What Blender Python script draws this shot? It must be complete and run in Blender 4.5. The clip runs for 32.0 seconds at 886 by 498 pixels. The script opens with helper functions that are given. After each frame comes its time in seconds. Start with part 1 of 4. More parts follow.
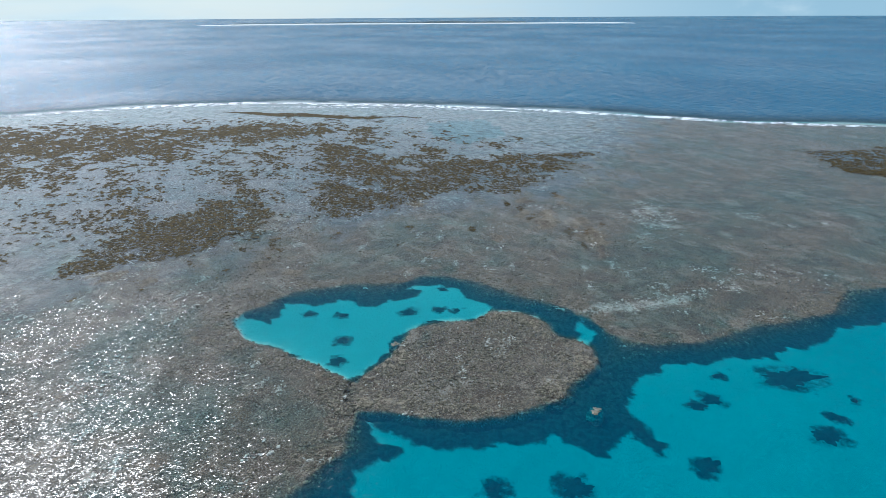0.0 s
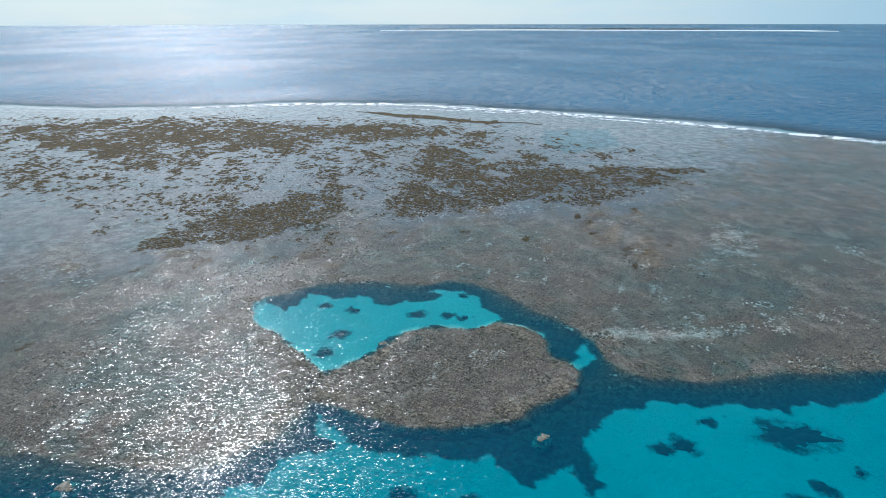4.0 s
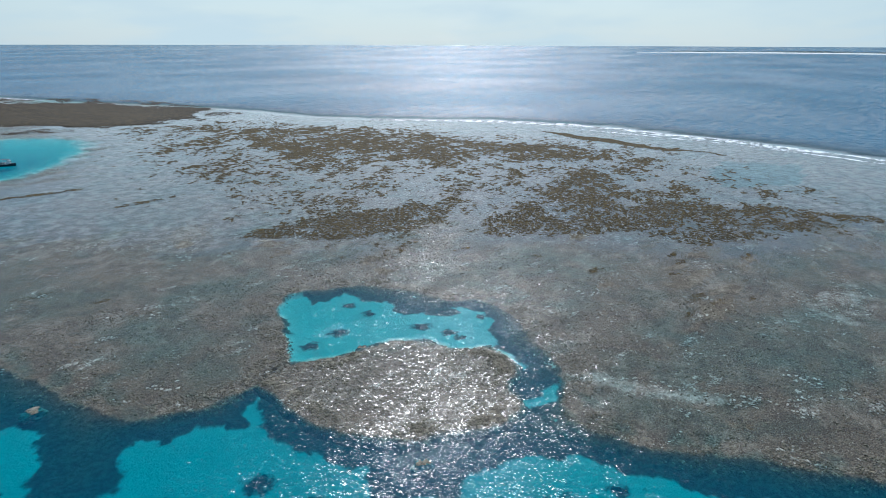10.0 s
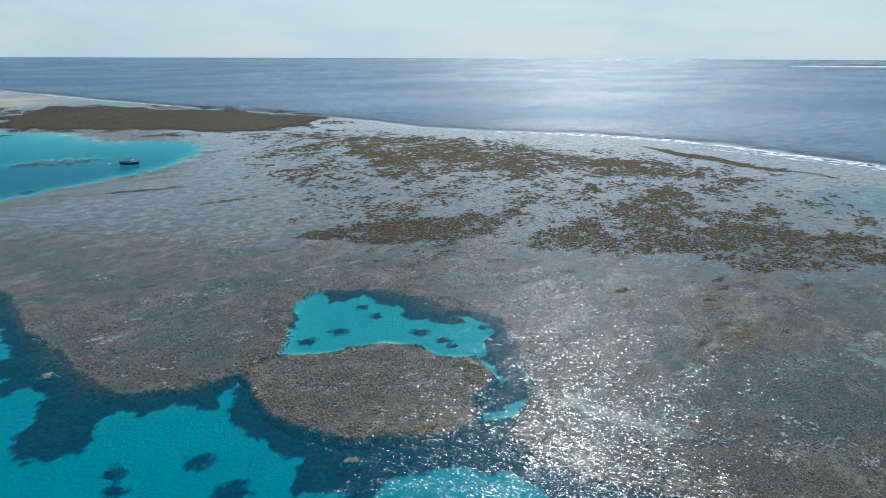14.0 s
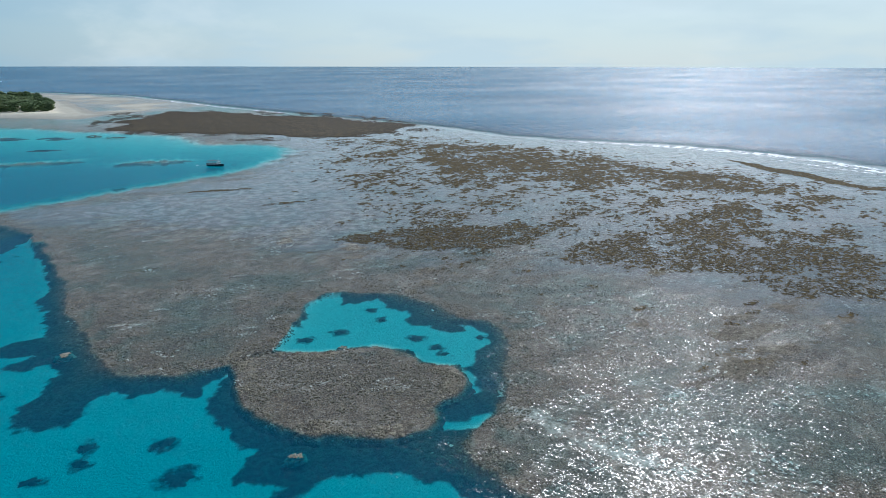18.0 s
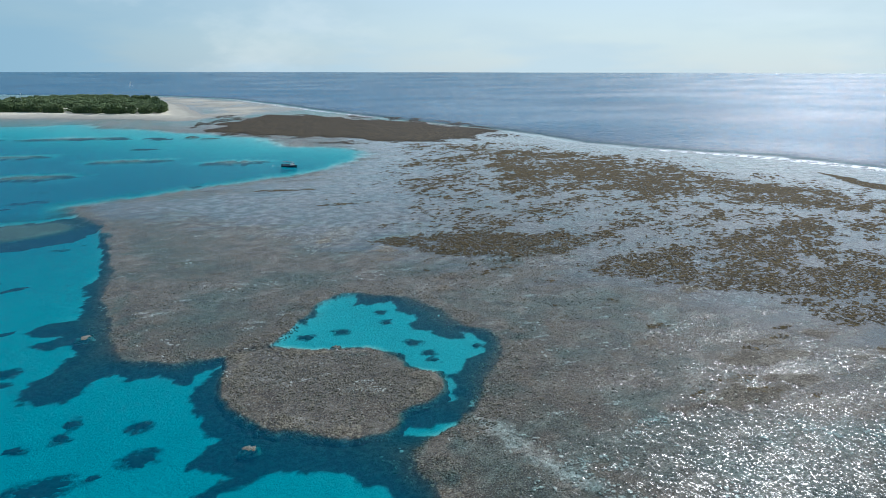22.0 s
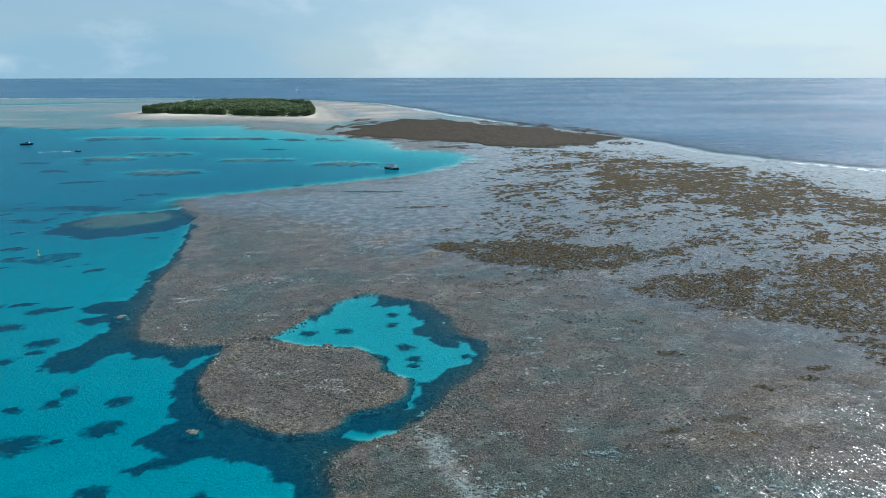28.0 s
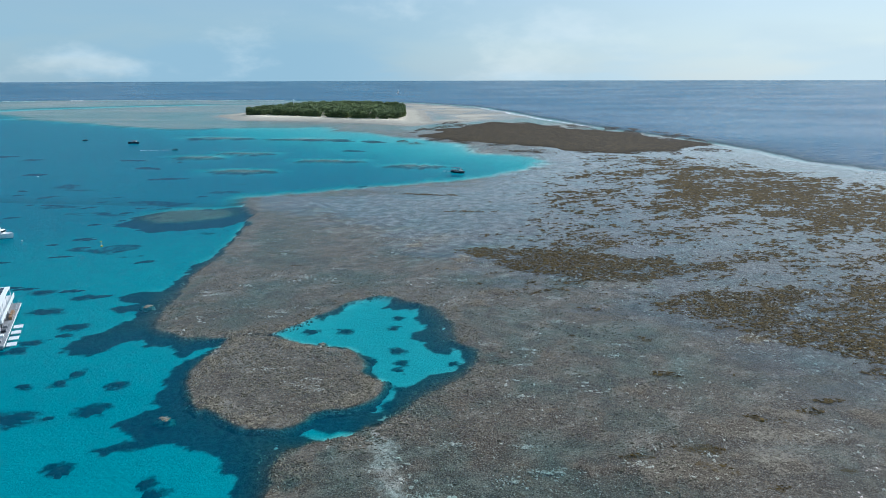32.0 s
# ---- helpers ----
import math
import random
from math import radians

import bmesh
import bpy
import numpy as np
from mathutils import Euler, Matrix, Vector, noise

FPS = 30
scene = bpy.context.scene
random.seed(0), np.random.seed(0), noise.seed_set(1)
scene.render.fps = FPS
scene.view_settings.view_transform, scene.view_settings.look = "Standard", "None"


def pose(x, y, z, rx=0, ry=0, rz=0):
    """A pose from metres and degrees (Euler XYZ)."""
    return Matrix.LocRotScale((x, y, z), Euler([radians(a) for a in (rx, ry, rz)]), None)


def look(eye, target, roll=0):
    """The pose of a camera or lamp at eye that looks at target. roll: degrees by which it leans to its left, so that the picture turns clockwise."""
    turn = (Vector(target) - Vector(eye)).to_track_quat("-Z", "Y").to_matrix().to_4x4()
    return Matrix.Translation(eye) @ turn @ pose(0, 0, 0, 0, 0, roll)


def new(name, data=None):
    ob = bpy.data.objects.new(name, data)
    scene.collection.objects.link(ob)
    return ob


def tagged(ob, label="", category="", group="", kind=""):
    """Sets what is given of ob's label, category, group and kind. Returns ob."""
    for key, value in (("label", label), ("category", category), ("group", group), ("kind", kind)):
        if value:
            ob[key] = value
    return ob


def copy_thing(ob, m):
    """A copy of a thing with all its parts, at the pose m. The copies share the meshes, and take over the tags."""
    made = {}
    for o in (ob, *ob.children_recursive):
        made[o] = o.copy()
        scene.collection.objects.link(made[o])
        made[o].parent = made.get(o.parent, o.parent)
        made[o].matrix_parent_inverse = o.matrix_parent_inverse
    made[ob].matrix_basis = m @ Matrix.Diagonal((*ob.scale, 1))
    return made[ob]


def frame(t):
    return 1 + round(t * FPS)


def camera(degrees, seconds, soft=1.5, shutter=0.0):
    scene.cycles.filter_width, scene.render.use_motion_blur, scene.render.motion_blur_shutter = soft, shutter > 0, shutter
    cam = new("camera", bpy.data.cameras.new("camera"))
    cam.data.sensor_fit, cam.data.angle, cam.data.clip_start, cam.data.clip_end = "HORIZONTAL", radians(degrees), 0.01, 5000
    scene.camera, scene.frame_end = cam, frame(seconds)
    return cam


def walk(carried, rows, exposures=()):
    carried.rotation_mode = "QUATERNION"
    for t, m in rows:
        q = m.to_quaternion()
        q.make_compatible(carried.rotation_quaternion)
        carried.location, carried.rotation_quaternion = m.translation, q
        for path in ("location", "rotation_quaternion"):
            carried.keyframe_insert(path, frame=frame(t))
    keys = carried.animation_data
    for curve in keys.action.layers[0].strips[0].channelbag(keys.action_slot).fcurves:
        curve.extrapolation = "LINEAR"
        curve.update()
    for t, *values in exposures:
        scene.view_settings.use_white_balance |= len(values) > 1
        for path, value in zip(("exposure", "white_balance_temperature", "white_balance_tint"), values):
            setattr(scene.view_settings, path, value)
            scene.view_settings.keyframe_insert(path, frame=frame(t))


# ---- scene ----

# ------------------------------------------------------------------ camera
cam = camera(67.63, 32.0, soft=0.85)
walk(cam, [
    (0, look((-112.96, -26.72, 61.03), (-19.92, -11.71, 27.59), -0.35)),
    (1, look((-110.70, -34.40, 60.86), (-18.81, -13.52, 27.39), -0.30)),
    (2, look((-108.36, -42.09, 60.71), (-17.96, -15.42, 27.29), -0.23)),
    (3, look((-105.81, -49.73, 60.62), (-17.19, -17.29, 27.54), -0.16)),
    (5.5, look((-97.75, -68.76, 60.31), (-15.11, -22.27, 28.56), -0.02)),
    (7, look((-91.01, -79.59, 60.18), (-13.00, -25.30, 29.08), 0.04)),
    (8.5, look((-83.34, -89.76, 60.13), (-10.60, -28.26, 29.68), 0.12)),
    (10, look((-75.21, -98.88, 60.07), (-8.11, -30.99, 30.25), 0.18)),
    (11.5, look((-67.08, -106.91, 59.96), (-5.66, -33.60, 30.76), 0.20)),
    (13, look((-59.08, -113.93, 59.83), (-3.20, -36.07, 31.28), 0.20)),
    (14.5, look((-51.26, -120.13, 59.73), (-0.88, -38.39, 31.80), 0.18)),
    (16.5, look((-40.84, -126.38, 59.81), (2.70, -40.60, 32.50), 0.11)),
    (18, look((-32.90, -129.97, 59.79), (5.50, -41.66, 32.82), 0.10)),
    (19.5, look((-24.90, -133.02, 59.72), (8.27, -42.52, 33.10), 0.10)),
    (21, look((-16.74, -135.45, 59.66), (11.14, -43.10, 33.33), 0.10)),
    (22.5, look((-8.31, -137.32, 59.61), (14.23, -43.47, 33.46), 0.09)),
    (24, look((0.17, -138.68, 59.60), (17.26, -43.65, 33.61), 0.05)),
    (25.5, look((8.64, -139.61, 59.61), (20.27, -43.70, 33.79), -0.02)),
    (27.5, look((20.50, -139.88, 59.56), (24.59, -43.28, 34.04), -0.04)),
    (29, look((29.59, -139.49, 59.69), (27.86, -42.78, 34.29), -0.07)),
    (30.5, look((38.56, -138.82, 59.90), (31.23, -42.35, 34.63), -0.13)),
    (32, look((47.46, -137.95, 60.19), (34.62, -41.99, 35.12), -0.15)),
], exposures=[(0, 0.52, 5750, 10), (6, 0.46, 5750, 10), (10, 0.37, 5750, 10), (14, 0.28, 5750, 10), (18, 0.33, 5750, 10), (24, 0.39, 5750, 10), (32, 0.46, 5750, 10)])

# ------------------------------------------------------------------ light
SUN_AZ, SUN_EL = 44.5, 42.0          # clockwise from +y, above the horizon
world = bpy.data.worlds.new("sky")
scene.world = world
world.use_nodes = True
wn, wl = world.node_tree.nodes, world.node_tree.links
wn.clear()
sky = wn.new("ShaderNodeTexSky")
sky.sky_type = 'NISHITA'
sky.sun_disc = False
sky.sun_elevation, sky.sun_rotation = radians(SUN_EL), radians(SUN_AZ)
sky.altitude, sky.air_density, sky.dust_density, sky.ozone_density = 0, 1.0, 0.4, 1.6
bg = wn.new("ShaderNodeBackground")
bg.inputs["Strength"].default_value = 0.07
wo = wn.new("ShaderNodeOutputWorld")
wl.new(sky.outputs[0], bg.inputs["Color"])
wl.new(bg.outputs[0], wo.inputs["Surface"])
sun_data = bpy.data.lights.new("sun", 'SUN')
sun_data.energy, sun_data.angle, sun_data.color = 3.0, radians(0.55), (1.0, 0.96, 0.9)
sun = new("sun", sun_data)
ce = math.cos(radians(SUN_EL))
sun_dir = Vector((math.sin(radians(SUN_AZ)) * ce, math.cos(radians(SUN_AZ)) * ce, math.sin(radians(SUN_EL))))
sun.matrix_world = look(sun_dir * 1000, (0, 0, 0))


# ------------------------------------------------------------------ material helpers
class Mat:
    """A node material with short ways to add nodes."""

    def __init__(self, name):
        self.m = bpy.data.materials.new(name)
        self.m.use_nodes = True
        self.n, self.l = self.m.node_tree.nodes, self.m.node_tree.links
        self.n.clear()
        self.out = self.n.new("ShaderNodeOutputMaterial")
        self.geo = None

    def put(self, socket, value):
        if isinstance(value, bpy.types.NodeSocket):
            self.l.new(value, socket)
        elif isinstance(value, tuple) and len(value) == 3 and socket.type == 'RGBA':
            socket.default_value = (*value, 1)
        else:
            socket.default_value = value

    def pos(self):
        if not self.geo:
            self.geo = self.n.new("ShaderNodeNewGeometry")
        return self.geo.outputs["Position"]

    def island(self):
        self.pos()
        return self.geo.outputs["Random Per Island"]

    def noise(self, scale, detail=4, rough=0.55, stretch=None, vec=None, dist=0.0):
        v = vec or self.pos()
        if stretch:
            mp = self.n.new("ShaderNodeMapping")
            mp.vector_type = 'TEXTURE'
            mp.inputs["Scale"].default_value = [1 / v_ for v_ in stretch[:3]]
            if len(stretch) > 3:
                mp.inputs["Rotation"].default_value = (0, 0, radians(stretch[3]))
            self.l.new(v, mp.inputs["Vector"])
            v = mp.outputs[0]
        t = self.n.new("ShaderNodeTexNoise")
        t.inputs["Scale"].default_value, t.inputs["Detail"].default_value, t.inputs["Roughness"].default_value = scale, detail, rough
        t.inputs["Distortion"].default_value = dist
        self.l.new(v, t.inputs["Vector"])
        return t.outputs["Fac"]

    def noise_vector(self, scale, detail, rough, stretch):
        """Two noises about zero, from one stretched texture."""
        fac = self.noise(scale, detail, rough, stretch)
        sep = self.n.new("ShaderNodeSeparateColor")
        self.l.new(fac.node.outputs["Color"], sep.inputs[0])
        return [self.math('SUBTRACT', sep.outputs[k], 0.5) for k in (0, 1)]

    def ramp(self, fac, lo, hi, a=0.0, b=1.0):
        t = self.n.new("ShaderNodeMapRange")
        t.interpolation_type = 'SMOOTHSTEP'
        for k, v in (("Value", fac), ("From Min", lo), ("From Max", hi), ("To Min", a), ("To Max", b)):
            self.put(t.inputs[k], v)
        return t.outputs[0]

    def math(self, op, a, b=0.0, clamp=False):
        t = self.n.new("ShaderNodeMath")
        t.operation, t.use_clamp = op, clamp
        self.put(t.inputs[0], a)
        self.put(t.inputs[1], b)
        return t.outputs[0]

    def mix(self, fac, a, b):
        t = self.n.new("ShaderNodeMix")
        t.data_type = 'RGBA'
        self.put(t.inputs[0], fac)
        self.put(t.inputs[6], a)
        self.put(t.inputs[7], b)
        return t.outputs[2]

    def attr(self, name):
        t = self.n.new("ShaderNodeAttribute")
        t.attribute_name = name
        return t.outputs["Fac"]

    def bump(self, height, strength=0.5, distance=0.1, normal=None):
        t = self.n.new("ShaderNodeBump")
        t.inputs["Strength"].default_value, t.inputs["Distance"].default_value = strength, distance
        self.l.new(height, t.inputs["Height"])
        if normal:
            self.l.new(normal, t.inputs["Normal"])
        return t.outputs[0]

    def principled(self, color, rough=0.8, metal=0.0, normal=None, spec=0.3):
        p = self.n.new("ShaderNodeBsdfPrincipled")
        self.put(p.inputs["Base Color"], color)
        self.put(p.inputs["Roughness"], rough)
        self.put(p.inputs["Metallic"], metal)
        self.put(p.inputs["Specular IOR Level"], spec)
        if normal:
            self.l.new(normal, p.inputs["Normal"])
        return p.outputs[0]

    def done(self, shader):
        self.l.new(shader, self.out.inputs["Surface"])
        return self.m


def seabed_material():
    m = Mat("reef_and_sand")
    big, mid, fine, tiny = m.noise(0.035, 5), m.noise(0.22, 5, 0.65), m.noise(1.1, 5, 0.7), m.noise(3.6, 4, 0.75)
    drift = m.noise(0.05, 5, 0.65, (1, 2.6, 1, 38))
    patchy = m.noise(0.09, 6, 0.68)
    flat = m.mix(m.ramp(mid, 0.38, 0.62), (0.118, 0.097, 0.074), (0.225, 0.19, 0.148))
    flat = m.mix(m.ramp(big, 0.44, 0.58, 0.0, 0.8), flat, (0.15, 0.12, 0.086))
    flat = m.mix(m.ramp(patchy, 0.50, 0.57, 0.0, 0.65), flat, (0.085, 0.069, 0.053))
    flat = m.mix(m.ramp(drift, 0.53, 0.63, 0.0, 0.6), flat, (0.33, 0.295, 0.235))
    flat = m.mix(m.ramp(m.noise(0.16, 5, 0.7), 0.56, 0.68, 0.0, 0.5), flat, (0.21, 0.14, 0.075))
    flat = m.mix(m.ramp(fine, 0.49, 0.58, 0.0, 0.7), flat, (0.09, 0.074, 0.054))
    flat = m.mix(m.ramp(tiny, 0.53, 0.62, 0.0, 0.7), flat, (0.40, 0.36, 0.28))
    flat = m.mix(m.ramp(tiny, 0.47, 0.38, 0.0, 0.85), flat, (0.035, 0.028, 0.02))
    speck = m.math('MULTIPLY', m.ramp(m.noise(0.9, 6, 0.8), 0.58, 0.64), m.ramp(m.noise(0.07, 4), 0.44, 0.58))
    flat = m.mix(m.math('MULTIPLY', speck, 0.9), flat, (0.58, 0.58, 0.50))
    coral = m.mix(m.ramp(fine, 0.36, 0.64), (0.034, 0.038, 0.038), (0.10, 0.098, 0.08))
    sand = m.mix(m.ramp(mid, 0.3, 0.7), (0.76, 0.74, 0.65), (0.84, 0.82, 0.73))
    sand = m.mix(m.ramp(m.noise(0.35, 4, 0.6), 0.66, 0.76, 0, 0.5), sand, (0.2, 0.18, 0.13))
    weed = m.mix(m.ramp(fine, 0.35, 0.65), (0.05, 0.036, 0.016), (0.11, 0.075, 0.028))
    pale = m.mix(m.ramp(fine, 0.4, 0.66), (0.53, 0.52, 0.45), (0.2, 0.18, 0.14))
    beach = m.mix(m.ramp(mid, 0.3, 0.7), (0.62, 0.54, 0.41), (0.78, 0.71, 0.57))
    wob = m.math('ADD', m.math('MULTIPLY', m.math('SUBTRACT', mid, 0.5), 1.3), m.math('MULTIPLY', m.math('SUBTRACT', fine, 0.5), 0.9))

    def mask(name, soft=0.08):
        return m.ramp(m.math('ADD', m.attr(name), wob), 0.5 - soft, 0.5 + soft)
    c = m.mix(m.attr("sand"), flat, sand)
    c = m.mix(mask("coral", 0.3), c, coral)
    c = m.mix(mask("pale", 0.16), c, pale)
    c = m.mix(mask("weed"), c, weed)
    c = m.mix(m.attr("beach"), c, beach)
    n = m.bump(m.math('ADD', fine, m.math('MULTIPLY', tiny, 0.4)), 1.0, 0.6)
    return m.done(m.principled(c, 0.85, 0, n, 0.2))


def water_material():
    """Clear water over the bottom, with a rippled surface that mirrors sun and sky."""
    m = Mat("sea_water")
    raw = m.attr("depth")
    d = m.math('MULTIPLY', m.math('MAXIMUM', m.math('SUBTRACT', raw, 0.22), 0.0), 1.15)
    comb = m.n.new("ShaderNodeCombineColor")
    for k, absorb in enumerate((1.3, 0.2, 0.15)):
        m.put(comb.inputs[k], m.math('POWER', math.exp(-absorb), d))
    clear = m.n.new("ShaderNodeBsdfTransparent")
    m.put(clear.inputs[0], comb.outputs[0])
    body = m.n.new("ShaderNodeBsdfDiffuse")
    sea_tone = m.mix(m.ramp(m.noise(0.004, 4), 0.35, 0.65), (0.003, 0.07, 0.14), (0.004, 0.09, 0.168))
    m.put(body.inputs[0], m.mix(m.attr("ocean"), (0.004, 0.125, 0.24), sea_tone))
    murk = m.math('SUBTRACT', 1.0, m.math('POWER', math.exp(-0.17), d))
    under = m.n.new("ShaderNodeMixShader")
    m.put(under.inputs[0], murk)
    m.l.new(clear.outputs[0], under.inputs[1])
    m.l.new(body.outputs[0], under.inputs[2])
    open_sea = m.attr("ocean")
    ragged = m.math('MULTIPLY', m.math('SUBTRACT', m.noise(0.07, 6, 0.7, (0.4, 1, 1, 8)), 0.5), 1.9)
    lee = m.ramp(m.math('ADD', m.attr("lee"), ragged), 0.25, 0.7)
    # slopes of the ripples along and across the wind
    gusts = m.ramp(m.noise(0.14, 4, 0.6, (0.2, 1, 1, 8)), 0.34, 0.6, 0.5, 1.15)
    wild = m.math('MULTIPLY', m.math('MULTIPLY', gusts, m.ramp(lee, 0.0, 1.0, 1.0, 0.22)), m.ramp(open_sea, 0.0, 1.0, 1.0, 1.6))
    fine = m.noise_vector(4.2, 1, 0.5, (1, 0.42, 1, 22))
    chop = m.noise_vector(1.3, 2, 0.5, (1, 0.4, 1, 30))
    sea = m.noise_vector(0.28, 3, 0.6, (1, 0.4, 1, 26))
    along = m.math('ADD', m.math('MULTIPLY', fine[0], 0.95), m.math('MULTIPLY', chop[0], 0.55))
    along = m.math('ADD', along, m.math('MULTIPLY', m.math('MULTIPLY', sea[0], open_sea), 0.7))
    cross = m.math('ADD', m.math('MULTIPLY', fine[1], 0.75), m.math('MULTIPLY', chop[1], 0.45))
    along, cross = m.math('MULTIPLY', along, wild), m.math('MULTIPLY', cross, wild)
    wind = (math.cos(radians(22)), math.sin(radians(22)))
    vec = m.n.new("ShaderNodeCombineXYZ")
    m.put(vec.inputs[0], m.math('SUBTRACT', m.math('MULTIPLY', along, wind[0]), m.math('MULTIPLY', cross, wind[1])))
    m.put(vec.inputs[1], m.math('ADD', m.math('MULTIPLY', along, wind[1]), m.math('MULTIPLY', cross, wind[0])))
    vec.inputs[2].default_value = 1.0
    unit = m.n.new("ShaderNodeVectorMath")
    unit.operation = 'NORMALIZE'
    m.l.new(vec.outputs[0], unit.inputs[0])
    n = unit.outputs[0]
    fr = m.n.new("ShaderNodeFresnel")
    fr.inputs["IOR"].default_value = 1.333
    m.l.new(n, fr.inputs["Normal"])
    gl = m.n.new("ShaderNodeBsdfGlossy")
    m.put(gl.inputs["Color"], (1.0, 1.0, 1.0))
    m.put(gl.inputs["Roughness"], m.ramp(open_sea, 0.0, 1.0, 0.18, 0.22))
    m.l.new(n, gl.inputs["Normal"])
    top = m.n.new("ShaderNodeMixShader")
    m.put(top.inputs[0], m.math('MULTIPLY', fr.outputs[0], m.math('ADD', m.math('MULTIPLY', m.ramp(lee, 0.0, 1.0, 0.45, 1.0), m.ramp(raw, 0.5, 1.4, 1.0, 0.55)), m.math('MULTIPLY', open_sea, m.ramp(m.noise(0.0035, 5, 0.55, (0.7, 1.3, 1, 20)), 0.36, 0.64, 0.2, 0.36)))))
    m.l.new(under.outputs[0], top.inputs[1])
    m.l.new(gl.outputs[0], top.inputs[2])
    return m.done(top.outputs[0])


def plain_material(name, a, b, scale=3.0, rough=0.6, metal=0.0, bump=0.0, spec=0.4):
    """Two tones mixed by noise at two scales, with optional relief."""
    m = Mat(name)
    n1, n2 = m.noise(scale, 5, 0.6), m.noise(scale * 6, 3, 0.6)
    f = m.ramp(m.math('ADD', m.math('MULTIPLY', n1, 0.65), m.math('MULTIPLY', n2, 0.35)), 0.36, 0.64)
    return m.done(m.principled(m.mix(f, a, b), rough, metal, m.bump(n2, bump, 0.1) if bump else None, spec))


def clump_material(name, a, b, c, scale, rough=0.85):
    """Tones that differ from clump to clump and within each."""
    m = Mat(name)
    col = m.mix(m.island(), a, b)
    col = m.mix(m.ramp(m.noise(scale, 4, 0.65), 0.42, 0.66), col, c)
    return m.done(m.principled(col, rough, 0, m.bump(m.noise(scale * 3, 3), 0.5, 0.1), 0.2))


def veil_material():
    """Thin bright cloud with soft heaps low down, over the sky's own blue."""
    m = Mat("thin_cloud")
    sep = m.n.new("ShaderNodeSeparateXYZ")
    m.l.new(m.pos(), sep.inputs[0])
    unit = m.n.new("ShaderNodeVectorMath")
    unit.operation = 'NORMALIZE'
    m.l.new(m.pos(), unit.inputs[0])
    dot = m.n.new("ShaderNodeVectorMath")
    dot.operation = 'DOT_PRODUCT'
    m.l.new(unit.outputs[0], dot.inputs[0])
    dot.inputs[1].default_value = (math.sin(radians(SUN_AZ)), math.cos(radians(SUN_AZ)), 0)
    glow = m.ramp(dot.outputs["Value"], 0.42, 0.97)
    low = m.ramp(sep.outputs[2], 40.0, 900.0, 0.97, 0.6)
    heaps = m.noise(0.001, 6, 0.55, (1, 1, 2.2))
    sheets = m.noise(0.0006, 4, 0.55, (1, 1, 5.0))
    f = m.math('ADD', low, m.ramp(sheets, 0.4, 0.65, -0.16, 0.1), True)
    thin = m.mix(glow, (0.24, 0.375, 0.44), (0.47, 0.56, 0.56))
    em = m.n.new("ShaderNodeEmission")
    m.put(em.inputs[0], m.mix(m.ramp(heaps, 0.5, 0.7, 0.0, 0.6), thin, (0.53, 0.60, 0.59)))
    tr = m.n.new("ShaderNodeBsdfTransparent")
    mixer = m.n.new("ShaderNodeMixShader")
    m.l.new(f, mixer.inputs[0])
    m.l.new(tr.outputs[0], mixer.inputs[1])
    m.l.new(em.outputs[0], mixer.inputs[2])
    return m.done(mixer.outputs[0])


SEABED = seabed_material()
WATER = water_material()
CORAL = clump_material("coral_rock", (0.15, 0.128, 0.09), (0.35, 0.305, 0.225), (0.11, 0.094, 0.068), 3.0)
DARK_CORAL = clump_material("submerged_coral", (0.05, 0.055, 0.05), (0.085, 0.088, 0.075), (0.035, 0.04, 0.038), 0.8)
TAN_CORAL = clump_material("tan_coral", (0.24, 0.215, 0.165), (0.32, 0.29, 0.23), (0.12, 0.105, 0.08), 2.0)
WEED = clump_material("exposed_weed", (0.05, 0.034, 0.01), (0.135, 0.088, 0.02), (0.03, 0.021, 0.007), 0.9)
RUBBLE = clump_material("bleached_rubble", (0.42, 0.41, 0.34), (0.62, 0.61, 0.53), (0.2, 0.19, 0.15), 2.0)
# leaf greens paler and duller, with the distance haze put into the tones
HAZED_LEAF = clump_material("hazed_tree_leaves", (0.085, 0.12, 0.045), (0.16, 0.2, 0.075), (0.06, 0.085, 0.036), 0.12)
DARK_WEED = clump_material("dark_weed", (0.05, 0.037, 0.022), (0.068, 0.05, 0.03), (0.04, 0.03, 0.018), 0.5)
BARK = plain_material("bark", (0.16, 0.12, 0.085), (0.28, 0.23, 0.17), 1.5, 0.9)
WHITE = plain_material("white_paint", (0.74, 0.75, 0.75), (0.82, 0.82, 0.81), 0.6, 0.4)
NAVY = plain_material("dark_hull_paint", (0.012, 0.016, 0.026), (0.025, 0.03, 0.045), 0.8, 0.35)
GREY = plain_material("grey_deck", (0.2, 0.21, 0.22), (0.3, 0.31, 0.32), 0.8, 0.7)
STEEL = plain_material("galvanised_steel", (0.5, 0.51, 0.52), (0.6, 0.61, 0.62), 2.0, 0.4, 0.8)
SOLAR = plain_material("solar_panel", (0.012, 0.015, 0.03), (0.02, 0.024, 0.05), 1.0, 0.2)
GLASS = plain_material("tinted_glass", (0.01, 0.014, 0.018), (0.02, 0.026, 0.03), 0.5, 0.08, 0, 0, 0.6)
WOOD = plain_material("timber", (0.26, 0.15, 0.08), (0.36, 0.22, 0.12), 1.5, 0.7)
YELLOW = plain_material("yellow_float", (0.7, 0.45, 0.03), (0.78, 0.52, 0.05), 3, 0.5)


